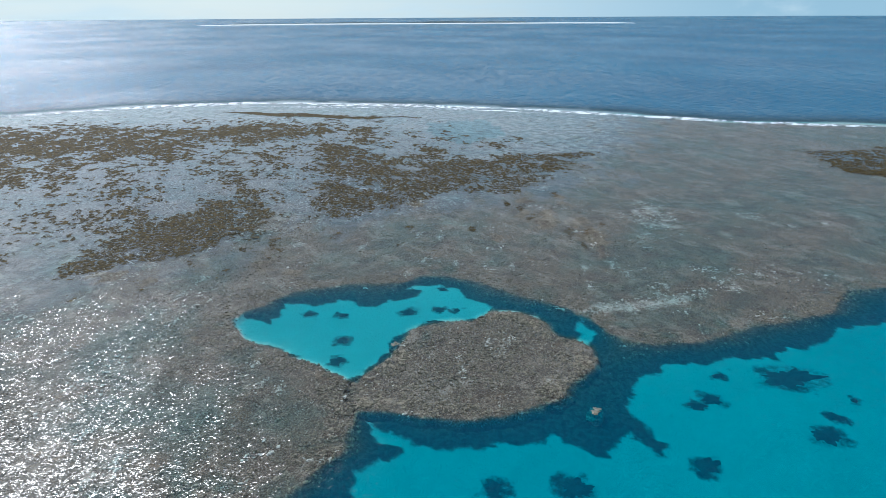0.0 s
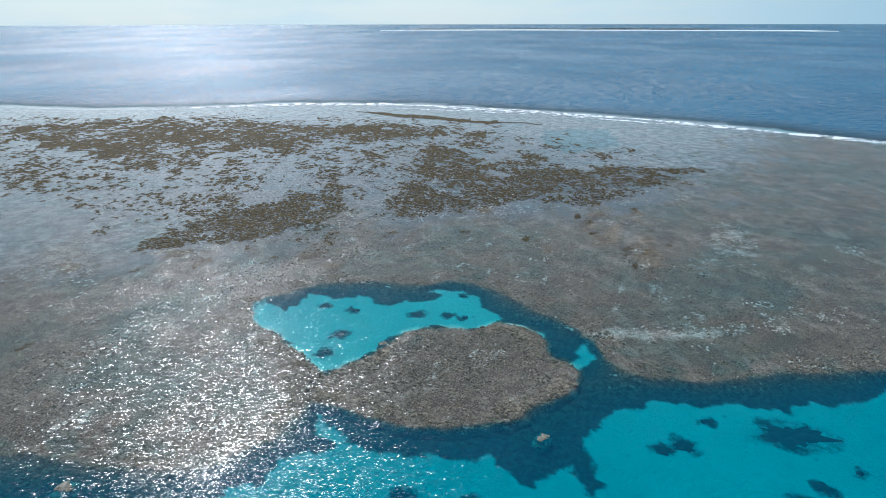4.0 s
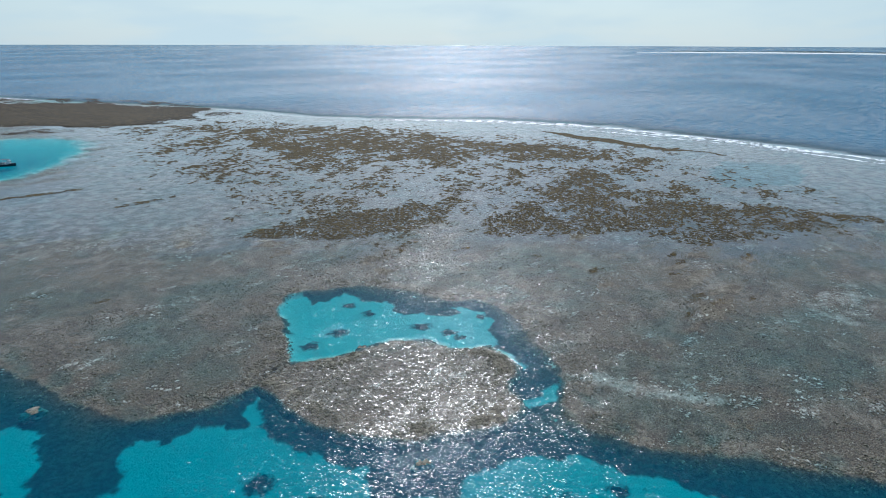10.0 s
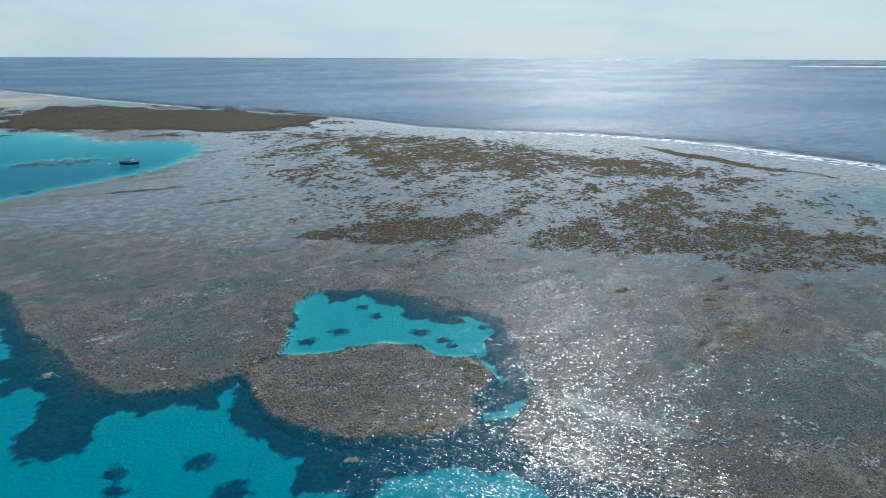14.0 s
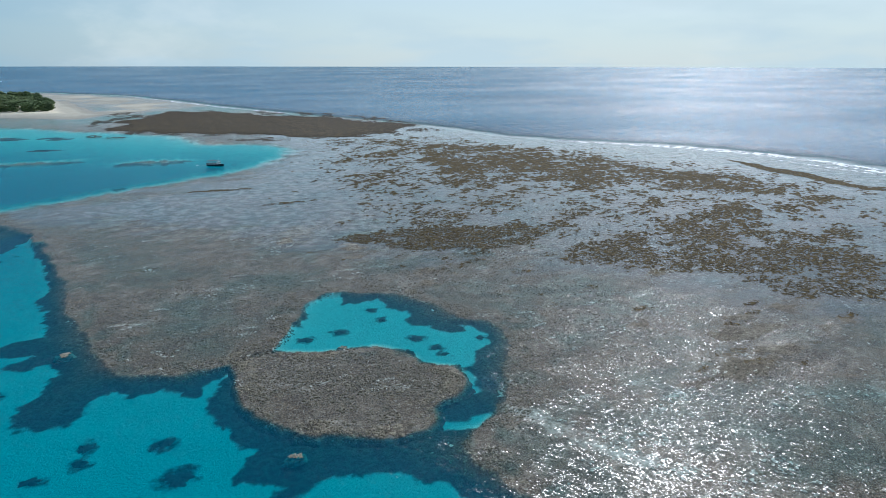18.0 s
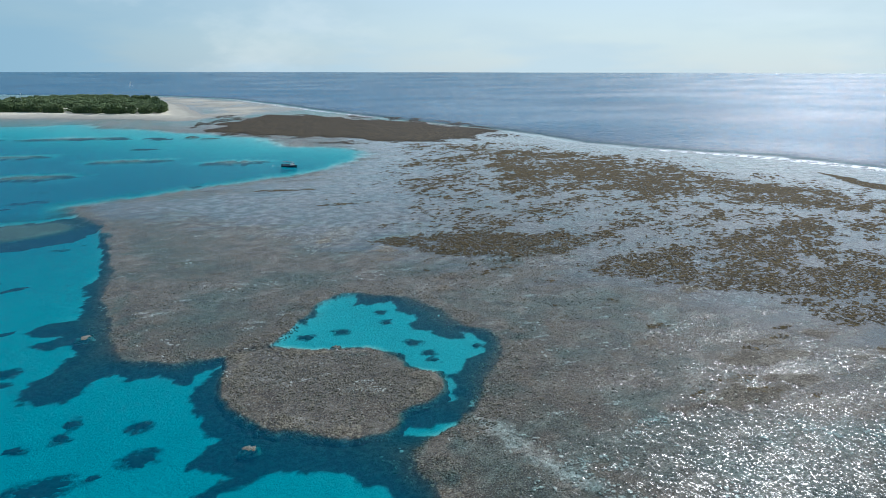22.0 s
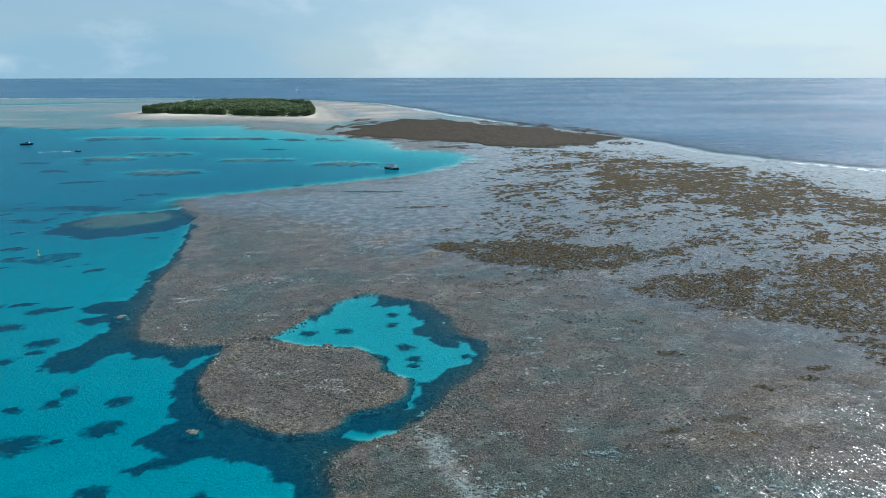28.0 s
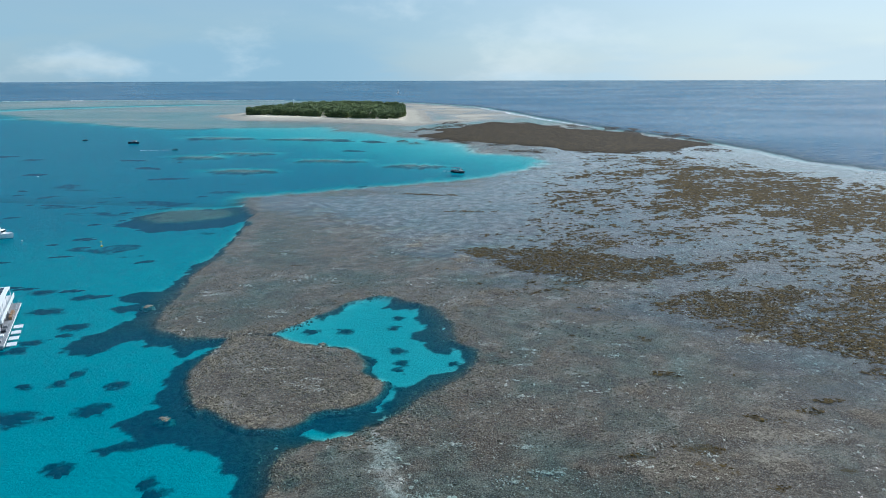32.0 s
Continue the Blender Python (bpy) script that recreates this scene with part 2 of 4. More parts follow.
# ------------------------------------------------------------------ fields over the plan
def lattice(i, j, seed):
    h = (i * 374761393 + j * 668265263 + seed * 144664751) & 0xFFFFFFFF
    h = ((h ^ (h >> 13)) * 1274126177) & 0xFFFFFFFF
    return ((h ^ (h >> 16)) & 0xFFFF) / 65535.0


def vnoise(x, y, seed):
    i, j = np.floor(x).astype(np.int64), np.floor(y).astype(np.int64)
    u, v = x - i, y - j
    u, v = u * u * (3 - 2 * u), v * v * (3 - 2 * v)
    a, b = lattice(i, j, seed), lattice(i + 1, j, seed)
    c, d = lattice(i, j + 1, seed), lattice(i + 1, j + 1, seed)
    return (a + (b - a) * u) * (1 - v) + (c + (d - c) * u) * v


def fbm(x, y, size, seed, octaves=4):
    """Noise from -1 to 1 with the given size of its largest forms."""
    total, amp, norm = 0.0, 1.0, 0.0
    for k in range(octaves):
        total = total + amp * (2 * vnoise(x / size * 2 ** k, y / size * 2 ** k, seed + k) - 1)
        norm += amp
        amp *= 0.55
    return total / norm * 1.4


def sdist(poly, x, y):
    """Distance to a closed outline, positive inside."""
    p = np.array(poly, float)
    q = np.roll(p, -1, 0)
    best, inside = np.full(x.shape, 1e18), np.zeros(x.shape, bool)
    for (ax, ay), (bx, by) in zip(p, q):
        ex, ey = bx - ax, by - ay
        wx, wy = x - ax, y - ay
        k = np.clip((wx * ex + wy * ey) / (ex * ex + ey * ey), 0, 1)
        best = np.minimum(best, (wx - k * ex) ** 2 + (wy - k * ey) ** 2)
        if ay != by:
            inside ^= ((ay > y) != (by > y)) & (wx < (y - ay) * ex / ey)
    return np.where(inside, 1, -1) * np.sqrt(best)


def sstep(a, b, v):
    k = np.clip((v - a) / (b - a), 0, 1)
    return k * k * (3 - 2 * k)


# outlines of the plan, in metres
SHORE_FAR = [(60, -130), (80, -220), (0, -520), (-900, -420), (-1300, 600), (-1020, 950), (-845, 890), (-640, 760), (-388, 622), (-311, 678), (-225, 686),
             (-151, 629), (-71, 553), (-11, 485), (10, 415), (56, 399), (67, 346), (33, 279), (1, 252), (-24, 236), (-46, 219), (-67, 204), (-83, 196)]
SHORE_NEAR = [(-98, 186), (-94, 170), (-76, 138), (-68, 111), (-60, 76), (-57, 48), (-52, 32), (-49, 18), (-44, 6), (-33, 1), (-23, 1.5), (-14.5, 6), (-10, 12),
              (-5, 22), (-2, 32), (6, 38), (14, 36), (23, 29.5), (29, 19), (30.5, 8), (36.5, 3), (37, -6), (33, -15), (27.6, -22), (24, -30), (18, -36.5),
              (12, -40.5), (8, -43), (8.5, -50), (10, -57), (15, -65), (22, -76), (29, -88), (41, -97), (45, -107)]
LAGOON = SHORE_FAR + SHORE_NEAR
ATOLL = [(300, -216), (305, -132), (327, -72), (348, 0), (355, 82), (356, 177), (343, 216), (324, 262), (297, 294), (264, 330), (240, 372), (213, 510), (150, 650),
         (78, 830), (41, 940), (5, 1056), (-90, 1330), (-260, 1540), (-480, 1650), (-776, 1690), (-1140, 1660), (-1400, 1520), (-1800, 900), (-1700, 0), (-1300, -800),
         (-300, -1050), (120, -760), (260, -420)]
BOMMIE = [(-12, 3.5), (-6, 0.3), (0, 0.3), (8, -2), (12.3, -7), (13, -12.5), (19, -17), (18.2, -22), (15, -28), (8.5, -31), (5, -36.5), (-1, -37), (-9.6, -33),
          (-16, -29.5), (-20, -22), (-23, -14), (-23, -8), (-22, -3), (-22.5, 1.8), (-16, 5.5)]
BEACH = [(-455, 930), (-375, 822), (-269, 818), (-150, 765), (-112, 735), (-108, 790), (-120, 870), (-148, 1000), (-172, 1110), (-232, 1220), (-330, 1290), (-410, 1210),
         (-450, 1060)]
WOOD_EDGE = [(-410, 915), (-333, 897), (-243, 850), (-152, 818), (-158, 870), (-178, 985), (-200, 1090), (-240, 1180), (-320, 1250), (-390, 1180), (-420, 1060)]
SANDFLAT = [(-129, 760), (-58, 775), (41, 930), (0, 1050), (-100, 1280), (-250, 1460), (-330, 1380), (-200, 1180), (-110, 1000), (-80, 860)]
BANK = [(-78, 550), (-60, 640), (-18, 800), (45, 765), (126, 657), (150, 612), (203, 505), (163, 431), (112, 426), (60, 480), (-32, 524)]
WEED_A = [(17, 90), (38, 96), (68, 94), (95, 88), (95, 68), (80, 61), (55, 61), (43, 70), (28, 83)]
WEED_B = [(81, 50), (114, 59), (167, 79), (222, 95), (187, 51), (157, 32), (189, -5), (200, -29), (202, -50), (162, -33), (135, -20), (120, -6), (116, 13), (95, 23), (82, 37)]
WEED_C = [(154, 365), (202, 311), (235, 221), (263, 150), (272, 105), (208, 70), (205, 104), (190, 133), (148, 167), (107, 218), (124, 290)]
WEED_E = [(45, 6), (58, 14), (66, 8), (56, -4), (48, -2)]
WEED_D = [(218, -140), (229, -200), (160, -175), (172, -146)]
STRIP = [(309, 190), (306, 144), (299, 97), (302, 55), (290, 92), (291, 140)]
SAND_PATCH = [(97, -48), (120, -58), (110, -68), (84, -69), (81, -58)]
PALE_A = [(22, -33), (27, -39), (29.5, -48), (36, -60), (33, -64), (24, -50), (20, -41)]
PALE_B = [(249, 42), (305, 29), (308, -17), (273, -48), (206, -19), (192, 1), (225, 4), (245, 22)]
BLUE_POOL = [(272, 46), (296, 14), (243, -5), (213, 17), (236, 34)]
TUFTS = [(-6, 206, 22, 3), (13, 163, 14, 3), (-90, 185, 9, 3), (-54, 190, 14, 2), (-39, 80, 8, 2.5), (64, 34, 6, 2.5), (75, 13, 4, 2), (77, -6, 4, 2), (92, -23, 5, 2.4),
         (78, -39, 5, 2), (30, 52, 4, 1.5), (120, -30, 6, 2.5), (-30, 66, 3, 1.2),
         (90, -22, 4, 2), (100, -18, 3.5, 1.4), (78, -34, 6, 2.4), (106, -13, 3, 1.2), (98, -37, 3, 1.2), (66, -38, 4, 1.3), (86, -43, 4, 1.2)]
PATCHES = [(1.0, -71.8, 5.7, 3.7, -70), (-11.1, -53.6, 1.8, 1.5, -70), (-0.3, -59.3, 1.3, 0.9, -70), (-16.7, -72.0, 2.6, 2.4, -70), (-10.9, -75.2, 1.3, 1.5, -70), (-5.3, -80.4, 0.7, 0.7, -70)]
PATCHES_B = [(-47.8, -37.6, 4.4, 2.9, 8), (-26.9, -52.2, 2.0, 2.1, 8), (-34.9, -32.9, 2.4, 2.6, 8), (-36.5, -21.4, 1.4, 1.5, 8), (-48.8, -18.0, 1.2, 2.0, 8), (-8.7, -56.4, 1.7, 2.1, 8), (-49.2, -22.5, 1.4, 1.3, 8), (-55.7, -24.9, 1.8, 1.3, 8), (-41.1, -36.4, 1.1, 1.0, 8), (-70.4, -3.2, 2.0, 1.7, 8)]
PATCHES_C = [(-67.9, 7.7, 3.6, 2.3, 8), (-83.3, 17.4, 4.6, 2.7, 8), (-96.6, 33.2, 3.4, 1.9, 8), (-81.3, 29.8, 2.6, 2.4, 8), (-70.6, -8.4, 1.9, 1.6, 8), (-66.6, 1.7, 2.0, 1.3, 8), (5.4, 0.9, 1.4, 1.3, 8), (17.9, 2.2, 1.6, 1.7, 8),
             (20.2, -4.2, 1.5, 1.5, 8), (20.5, -8.3, 0.9, 0.9, 8), (-5.9, 11.2, 2.0, 1.6, 8), (31.5, -3.4, 0.9, 1.2, 8), (14.2, 16.1, 1.0, 1.2, 8), (13.8, 23.9, 1.5, 1.3, 8), (2.7, 12.7, 1.7, 1.6, 8), (13.8, -4.7, 1.0, 2.2, 8)]
SHELTER = [(10, 80), (60, 55), (90, 10), (130, -20), (190, -60), (370, -90), (400, 60), (400, 200), (280, 390), (240, 500), (60, 460), (60, 350), (0, 230), (-90, 180)]
DRY_PATCHES = [(84.8, -27.5, 4.7, 3.0), (68.4, -42.5, 2.9, 1.8), (76.1, -40.9, 5.1, 3.0), (86.9, -37.9, 3.7, 3.0), (95.0, -27.7, 3.8, 2.4), (108.5, -33.3, 2.2, 1.4), (67.2, -35.2, 1.2, 1.1), (61.7, -42.3, 1.1, 1.0), (58.6, -43.6, 0.8, 1.2), (94.6, -19.5, 2.6, 1.5), (110.9, -19.6, 3.2, 1.7), (115.6, -31.5, 2.5, 1.5), (101.1, 16.7, 4.0, 2.2), (68.6, -12.5, 2.4, 1.1), (23.0, 68.2, 1.9, 2.4), (37.7, 44.8, 2.4, 2.4), (33.2, 35.3, 1.8, 1.9), (25.6, 80.5, 2.8, 3.7), (-2.1, 39.4, 1.5, 1.3), (5.5, 97.2, 2.2, 3.0)]
MOAT = [(-1150, 985), (-1010, 985), (-954, 1005), (-928, 1125), (-859, 1212), (-742, 1310), (-640, 1390), (-740, 1370), (-900, 1260), (-990, 1150), (-1020, 1050), (-1150, 1030)]
SHALLOWS = [(-145, 285, 19, 7), (-212, 357, 15, 8), (-188, 389, 20, 7), (-180, 522, 36, 9), (-103, 347, 20, 7), (-34, 325, 18, 7), (-276, 525, 30, 10)]
SHOAL = [(-123, 130), (-121, 149), (-109, 153), (-96, 155), (-88, 146), (-89, 137), (-99, 129), (-110, 125)]


LAGOON_SAND = [(-104, 165), (-78.9, 144.8), (-70.7, 111.6), (-68, 95.7), (-64.5, 76.9), (-66.1, 65.6), (-62.9, 55.9), (-61.9, 43.8), (-60.9, 37.2), (-68.5, 36.2),
               (-70.7, 31.7), (-67.7, 28), (-61.8, 26.8), (-67.4, 22.2), (-63.9, 19.4), (-57.7, 20.2), (-55.9, 16), (-56.4, 10.5), (-59.9, 3), (-61.2, -1.6), (-61.7,
               -6.8), (-57.3, -8.9), (-53, -9), (-49.4, -5.9), (-49.6, -0.1), (-45.9, 2.2), (-41.8, -1.6), (-36.7, -0.9), (-30.6, -7.4), (-29.1, -3.3), (-26.4,
               -0.3), (-24.7, 0.6), (-26, -3.9), (-28.1, -9), (-29, -13.6), (-26.6, -18.9), (-26.1, -25.3), (-21.8, -29.5), (-22.8, -30.8), (-24.9, -32.1), (-27.8,
               -35.8), (-27, -37.8), (-22.3, -39.2), (-20.6, -40.9), (-24.8, -45.1), (-22, -47.8), (-22, -45.3), (-18, -44.5), (-16.6, -42.2), (-12.7, -42.1), (-9.9,
               -43.1), (-6.2, -43.5), (-2.7, -44.6), (-0.8, -48.2), (2.3, -50.3), (3.6, -55), (3.4, -57.3), (4.4, -60.1), (7.4, -62.9), (7.4, -65.7), (8.1, -67.5),
               (7.6, -71.5), (10.1, -73.1), (12.9, -75.2), (13.1, -78.8), (17, -83.9), (22.4, -87.2), (24.4, -89.7), (28, -99), (45, -120), (60, -200), (0, -500),
               (-900, -400), (-1200, 400), (-100, 400)]
POOL_SAND = [(-17.4, 5.1), (-16.1, 8.9), (-13.5, 11.9), (-10, 14.4), (-9.5, 19.8), (-4.5, 18.3), (-3.5, 22.7), (-1.1, 25.2), (-1.6, 29.7), (2.7, 35), (8.5, 38.2),
             (9.5, 33.4), (6.1, 30.7), (12, 29.1), (18.1, 29.9), (17.8, 23.2), (22.4, 17.7), (19.9, 15.4), (20.2, 9.8), (22.5, 8.3), (25.5, 1.9), (29.6, 0.8),
             (30.4, 4.8), (32.6, 2.8), (33.6, -0.3), (31.8, -6.5), (27.3, -9.9), (25.4, -12.9), (23, -15.8), (21, -14.8), (21.4, -19.8), (21.4, -22.2), (18.9,
             -26), (16.2, -26.3), (15.2, -24.9), (17.5, -22.7), (19.5, -18.8), (20.1, -16.2), (16.9, -12.6), (14.7, -8.7), (15, -4.2), (11.7, -1.5), (8.3, 1.4),
             (3.9, 2.5), (-1.7, 2.8), (-7.9, 4.5), (-12.9, 6.4)]
CHANNEL_SAND = [(8.1, -35.8), (9.3, -34.2), (11.8, -35.3), (13.4, -37), (14.8, -34.9), (17.5, -35.2), (15.3, -36.8), (13.2, -38), (9.6, -36.6)]


def lift(r):
    """Height of the far sea, which closes on the horizon seen from sixty metres up."""
    k = np.clip((r - 1700) / 3000, 0, 1)
    return k * k * (60 - 0.0043 * r)


def terrain(x, y, with_bommie):
    """Height of the bottom and the masks of what covers it."""
    r = np.hypot(x, y)
    grow = 1 + np.clip((y - 60) / 60, 0, 5)
    reach = 24 * sstep(420, 600, y)
    wx = x + reach * fbm(x, y, 90, 13) + (1.1 * fbm(x, y, 7, 11) + 0.5 * fbm(x, y, 2.2, 12, 3)) * grow
    wy = y + reach * fbm(x, y, 90, 23) + (1.1 * fbm(x, y, 7, 21) + 0.5 * fbm(x, y, 2.2, 22, 3)) * grow
    sd, so = sdist(LAGOON, wx, wy), sdist(ATOLL, x + 8 * fbm(x, y, 40, 5), y + 8 * fbm(x, y, 40, 6))
    sb = sdist(BOMMIE, wx, wy)
    pool = sstep(36, 28, np.hypot(x - 14, (y - 8) * 0.95)) * sstep(-42, -22, y)
    north = sstep(140, 200, y)
    n1, n2, n3 = fbm(x, y, 14, 31), fbm(x, y, 4, 32), fbm(x, y, 60, 33)
    # reef top, with a rough raised rim
    rim = np.exp(-((sd + 3.0) / 2.6) ** 2) * (1 - north)
    z = -0.26 + 0.10 * n1 + 0.07 * n2 + rim * (0.08 + 0.16 * n2)
    # lagoon floor: coral slopes down to open sand
    ux, uy = x + 0.9 * fbm(x, y, 6, 61) + 1.0 * fbm(x, y, 2.0, 62, 3), y + 0.9 * fbm(x, y, 6, 63) + 1.0 * fbm(x, y, 2.0, 64, 3)
    ss = np.maximum(np.maximum(sdist(LAGOON_SAND, ux, uy), sdist(POOL_SAND, ux, uy) + 0.5), sdist(CHANNEL_SAND, x + 0.4 * fbm(x, y, 2.2, 62, 3), y + 0.4 * fbm(x, y, 2.2, 64, 3)) + 0.8)
    ss = np.maximum(ss, np.where(y > 165, 9.0, -1e9))
    floor = np.where(pool > 0.5, -1.35, -1.7) - 0.12 * n3 - 0.9 * sstep(40, 260, np.hypot(x + 30, y + 40)) * (1 - sstep(230, 480, y + 0.8 * x)) + 0.75 * sstep(120, 420, y + 0.9 * x)
    gap = np.maximum(-ss, 0) + 0.6
    k = np.clip(sd / (np.abs(sd) + gap), 0, 1) ** 0.75
    k = np.where(north > 0, k * (1 - north) + north * sstep(-0.05, 1, sd / 22), k)
    z = np.where(sd > 0, z + (floor - z) * k, z)
    coral = sstep(1.4, -1.2, ss) * (sd > 0) * (1 - north)
    patches = sstep(0.55, 0.7, fbm(x, y * 1.6, 26, 71, 3)) * (sd > 8) * sstep(20, 90, y) * (1 - sstep(220, 300, y))
    coral = np.maximum(coral, patches * 0.6)
    for cx, cy, rx, ry, rot in PATCHES + PATCHES_B + PATCHES_C:
        near = (np.abs(x - cx) < 12) & (np.abs(y - cy) < 12)
        if near.any():
            c_, s_ = math.cos(radians(rot)), math.sin(radians(rot))
            px, py = ux[near] - cx, uy[near] - cy
            q = np.hypot((px * c_ + py * s_) / (rx + 0.4), (py * c_ - px * s_) / (ry + 0.4))
            coral[near] = np.maximum(coral[near], 0.62 * sstep(1.7, 0.7, q))
    sand = sstep(-0.6, 0.6, np.where(north > 0.5, -9, ss)) * (sd > 0)
    sand = np.maximum(sand, north * sstep(0, 14, sd))
    # ocean side
    z = np.where(so < 0, -0.3 - 40 * sstep(0, 150, -so), z)
    sand = np.where(so < 0, 0.75, sand)
    shoal = sdist(SHOAL, wx, wy)
    z = np.maximum(z, np.where(shoal > -11, -0.6 + 0.2 * np.minimum(shoal, 0), -99))
    sand, coral = np.where(shoal > -9, 0.0, sand), np.where(shoal > -1, 0.1, np.where(shoal > -11, 1.0, coral))
    for cx, cy, rx, ry in SHALLOWS:
        q = np.hypot((x - cx + 6 * n1) / rx, (y - cy + 5 * n2) / ry)
        z = np.where(q < 2, np.maximum(z, -0.45 - 1.4 * sstep(0.7, 1.9, q)), z)
        sand, coral = np.where(q < 1.3, sand * sstep(0.8, 1.3, q), sand), np.where(q < 1.6, np.maximum(coral, 0.75 * sstep(1.6, 1.2, q) * sstep(0.5, 0.9, q)), coral)
    for cx, cy, rx, ry in DRY_PATCHES:
        q = np.hypot((wx - cx + 3.2 * n2) / (1.4 * rx), (wy - cy + 2.2 * fbm(x, y, 3, 35, 3)) / (1.3 * ry))
        z = np.where(q < 1.3, np.maximum(z, 0.1 - 0.32 * sstep(0.6, 1.3, q) + 0.05 * n2), z)
    # shallow sandy rim on the far side
    inner = sstep(0, 60, so)
    far_flat = (sd < 0) * sstep(560, 700, y)
    z = np.where(far_flat > 0.3, z - 0.12 + 0.25 * fbm(x, y * 2, 90, 57), z)
    moat = sstep(-25, 25, sdist(MOAT, x + 20 * n3, y + 20 * n3)) * (so > 0)
    z, sand = z - 1.0 * moat, np.maximum(sand, moat)
    sand = np.maximum(sand, far_flat * 0.25)
    weed = np.zeros_like(x)
    for poly, soft, dens in ((WEED_A, 6, 0.6), (WEED_B, 14, 0.58), (WEED_C, 26, 0.56), (WEED_D, 12, 0.6), (WEED_E, 8, 0.33), (STRIP, 3, 0.8)):
        weed = np.maximum(weed, dens * sstep(-soft, soft * 0.6, sdist(poly, x + 5 * n1, y + 5 * n1)))
    for cx, cy, rx, ry in TUFTS:
        weed = np.maximum(weed, 0.5 * sstep(1.3, 0.5, np.hypot((x - cx + 2 * n2) / rx, (y - cy + 1.5 * n1) / ry)))
    wide = sstep(-50, 60, sdist([(30, 60), (110, 0), (230, -40), (300, 60), (285, 240), (200, 400), (70, 440), (60, 330), (20, 200)], x, y))
    weed = np.maximum(weed, 0.43 * wide)
    bank = sdist(BANK, x + 14 * fbm(x, y, 50, 41), y + 14 * fbm(x, y, 50, 42)) + 11 * fbm(x, y * 0.7, 22, 43, 3) - 3
    weed = np.where(bank > -6, np.maximum(weed, sstep(-6, 6, bank) * 1.2), weed) * (sd < 2) * (so > 4)
    z = np.where(bank > -10, np.maximum(z, -0.25 + 0.6 * sstep(-10, 8, bank) + 0.1 * n2), z)
    pale = 0.58 * sstep(-3, 2.5, sdist(PALE_A, wx, wy)) * (sd < 0)
    pale = np.maximum(pale, 0.44 * sstep(-9, 7, sdist(SAND_PATCH, wx, wy)))
    # sheltered flat: pale sand, its tone also lifted for sky sheen on calm water
    pale = np.maximum(pale, 0.47 * sstep(-40, 30, sdist(SHELTER, x, y)) * (sd < 0))
    pb = sdist(PALE_B, x + 6 * n1, y + 6 * n1)
    pale = np.maximum(pale, 0.5 * sstep(-8, 8, pb))
    z = np.where(sdist(BLUE_POOL, x + 4 * n1, y + 4 * n1) > 0, z - 0.4, z)
    # island
    bs = sdist(BEACH, x + 5 * n3, y + 5 * n3)
    beach = sstep(14, 34, bs) + 0.3 * sstep(-6, 6, bs) * sstep(34, 14, bs)
    beach = beach * (1 - 0.8 * sstep(34, 14, np.hypot(x + 420, (y - 885) * 0.7)))
    z = np.where(bs > -30, np.maximum(z, -0.4 + 3.2 * sstep(-30, 34, bs)), z)
    sf = sdist(SANDFLAT, x + 20 * fbm(x, y, 90, 51), y + 20 * fbm(x, y, 90, 52))
    z = np.where(sf > -12, np.maximum(z, -0.25 + 0.3 * sstep(-12, 18, sf) + 0.2 * fbm(x, y, 45, 53)), z)
    beach = np.maximum(beach, sstep(-8, 8, sf) * np.clip(0.1 + 0.5 * fbm(x, y * 1.5, 70, 58), 0, 0.35))
    if with_bommie:
        z = np.where(sb > -4.5, np.maximum(z, bommie_height(sb, n1, n2)), z)
    else:
        z = np.where(sb > -0.9, np.minimum(z, -3.0), z)
    lee = np.maximum(0.75 * sstep(0.44, 0.6, weed), sstep(-60, 60, sdist(SHELTER, x + 20 * n3, y + 20 * n3)))
    return z + lift(r), lift(r), dict(lee=lee, ocean=sstep(20, -50, so), sand=sand, coral=coral, weed=weed, pale=pale, beach=beach)


def bommie_height(sb, n1, n2):
    rim = np.exp(-((sb - 2.2) / 2.2) ** 2)
    return np.where(sb > 0, -0.16 + 0.08 * n1 + 0.10 * n2 + rim * (0.06 + 0.14 * n2), -0.1 + 0.75 * sb + 0.25 * n2)


def axis_steps(lo, hi, step, grow_lo, grow_hi, limit):
    """Grid lines, even from lo to hi and widening outside."""
    mid = list(np.arange(lo, hi + step / 2, step))
    up, s = [mid[-1]], step
    while up[-1] < limit:
        s *= grow_hi
        up.append(up[-1] + s)
    down, s = [mid[0]], step
    while down[-1] > -limit:
        s *= grow_lo
        down.append(down[-1] - s)
    return np.array(down[:0:-1] + mid + up[1:])


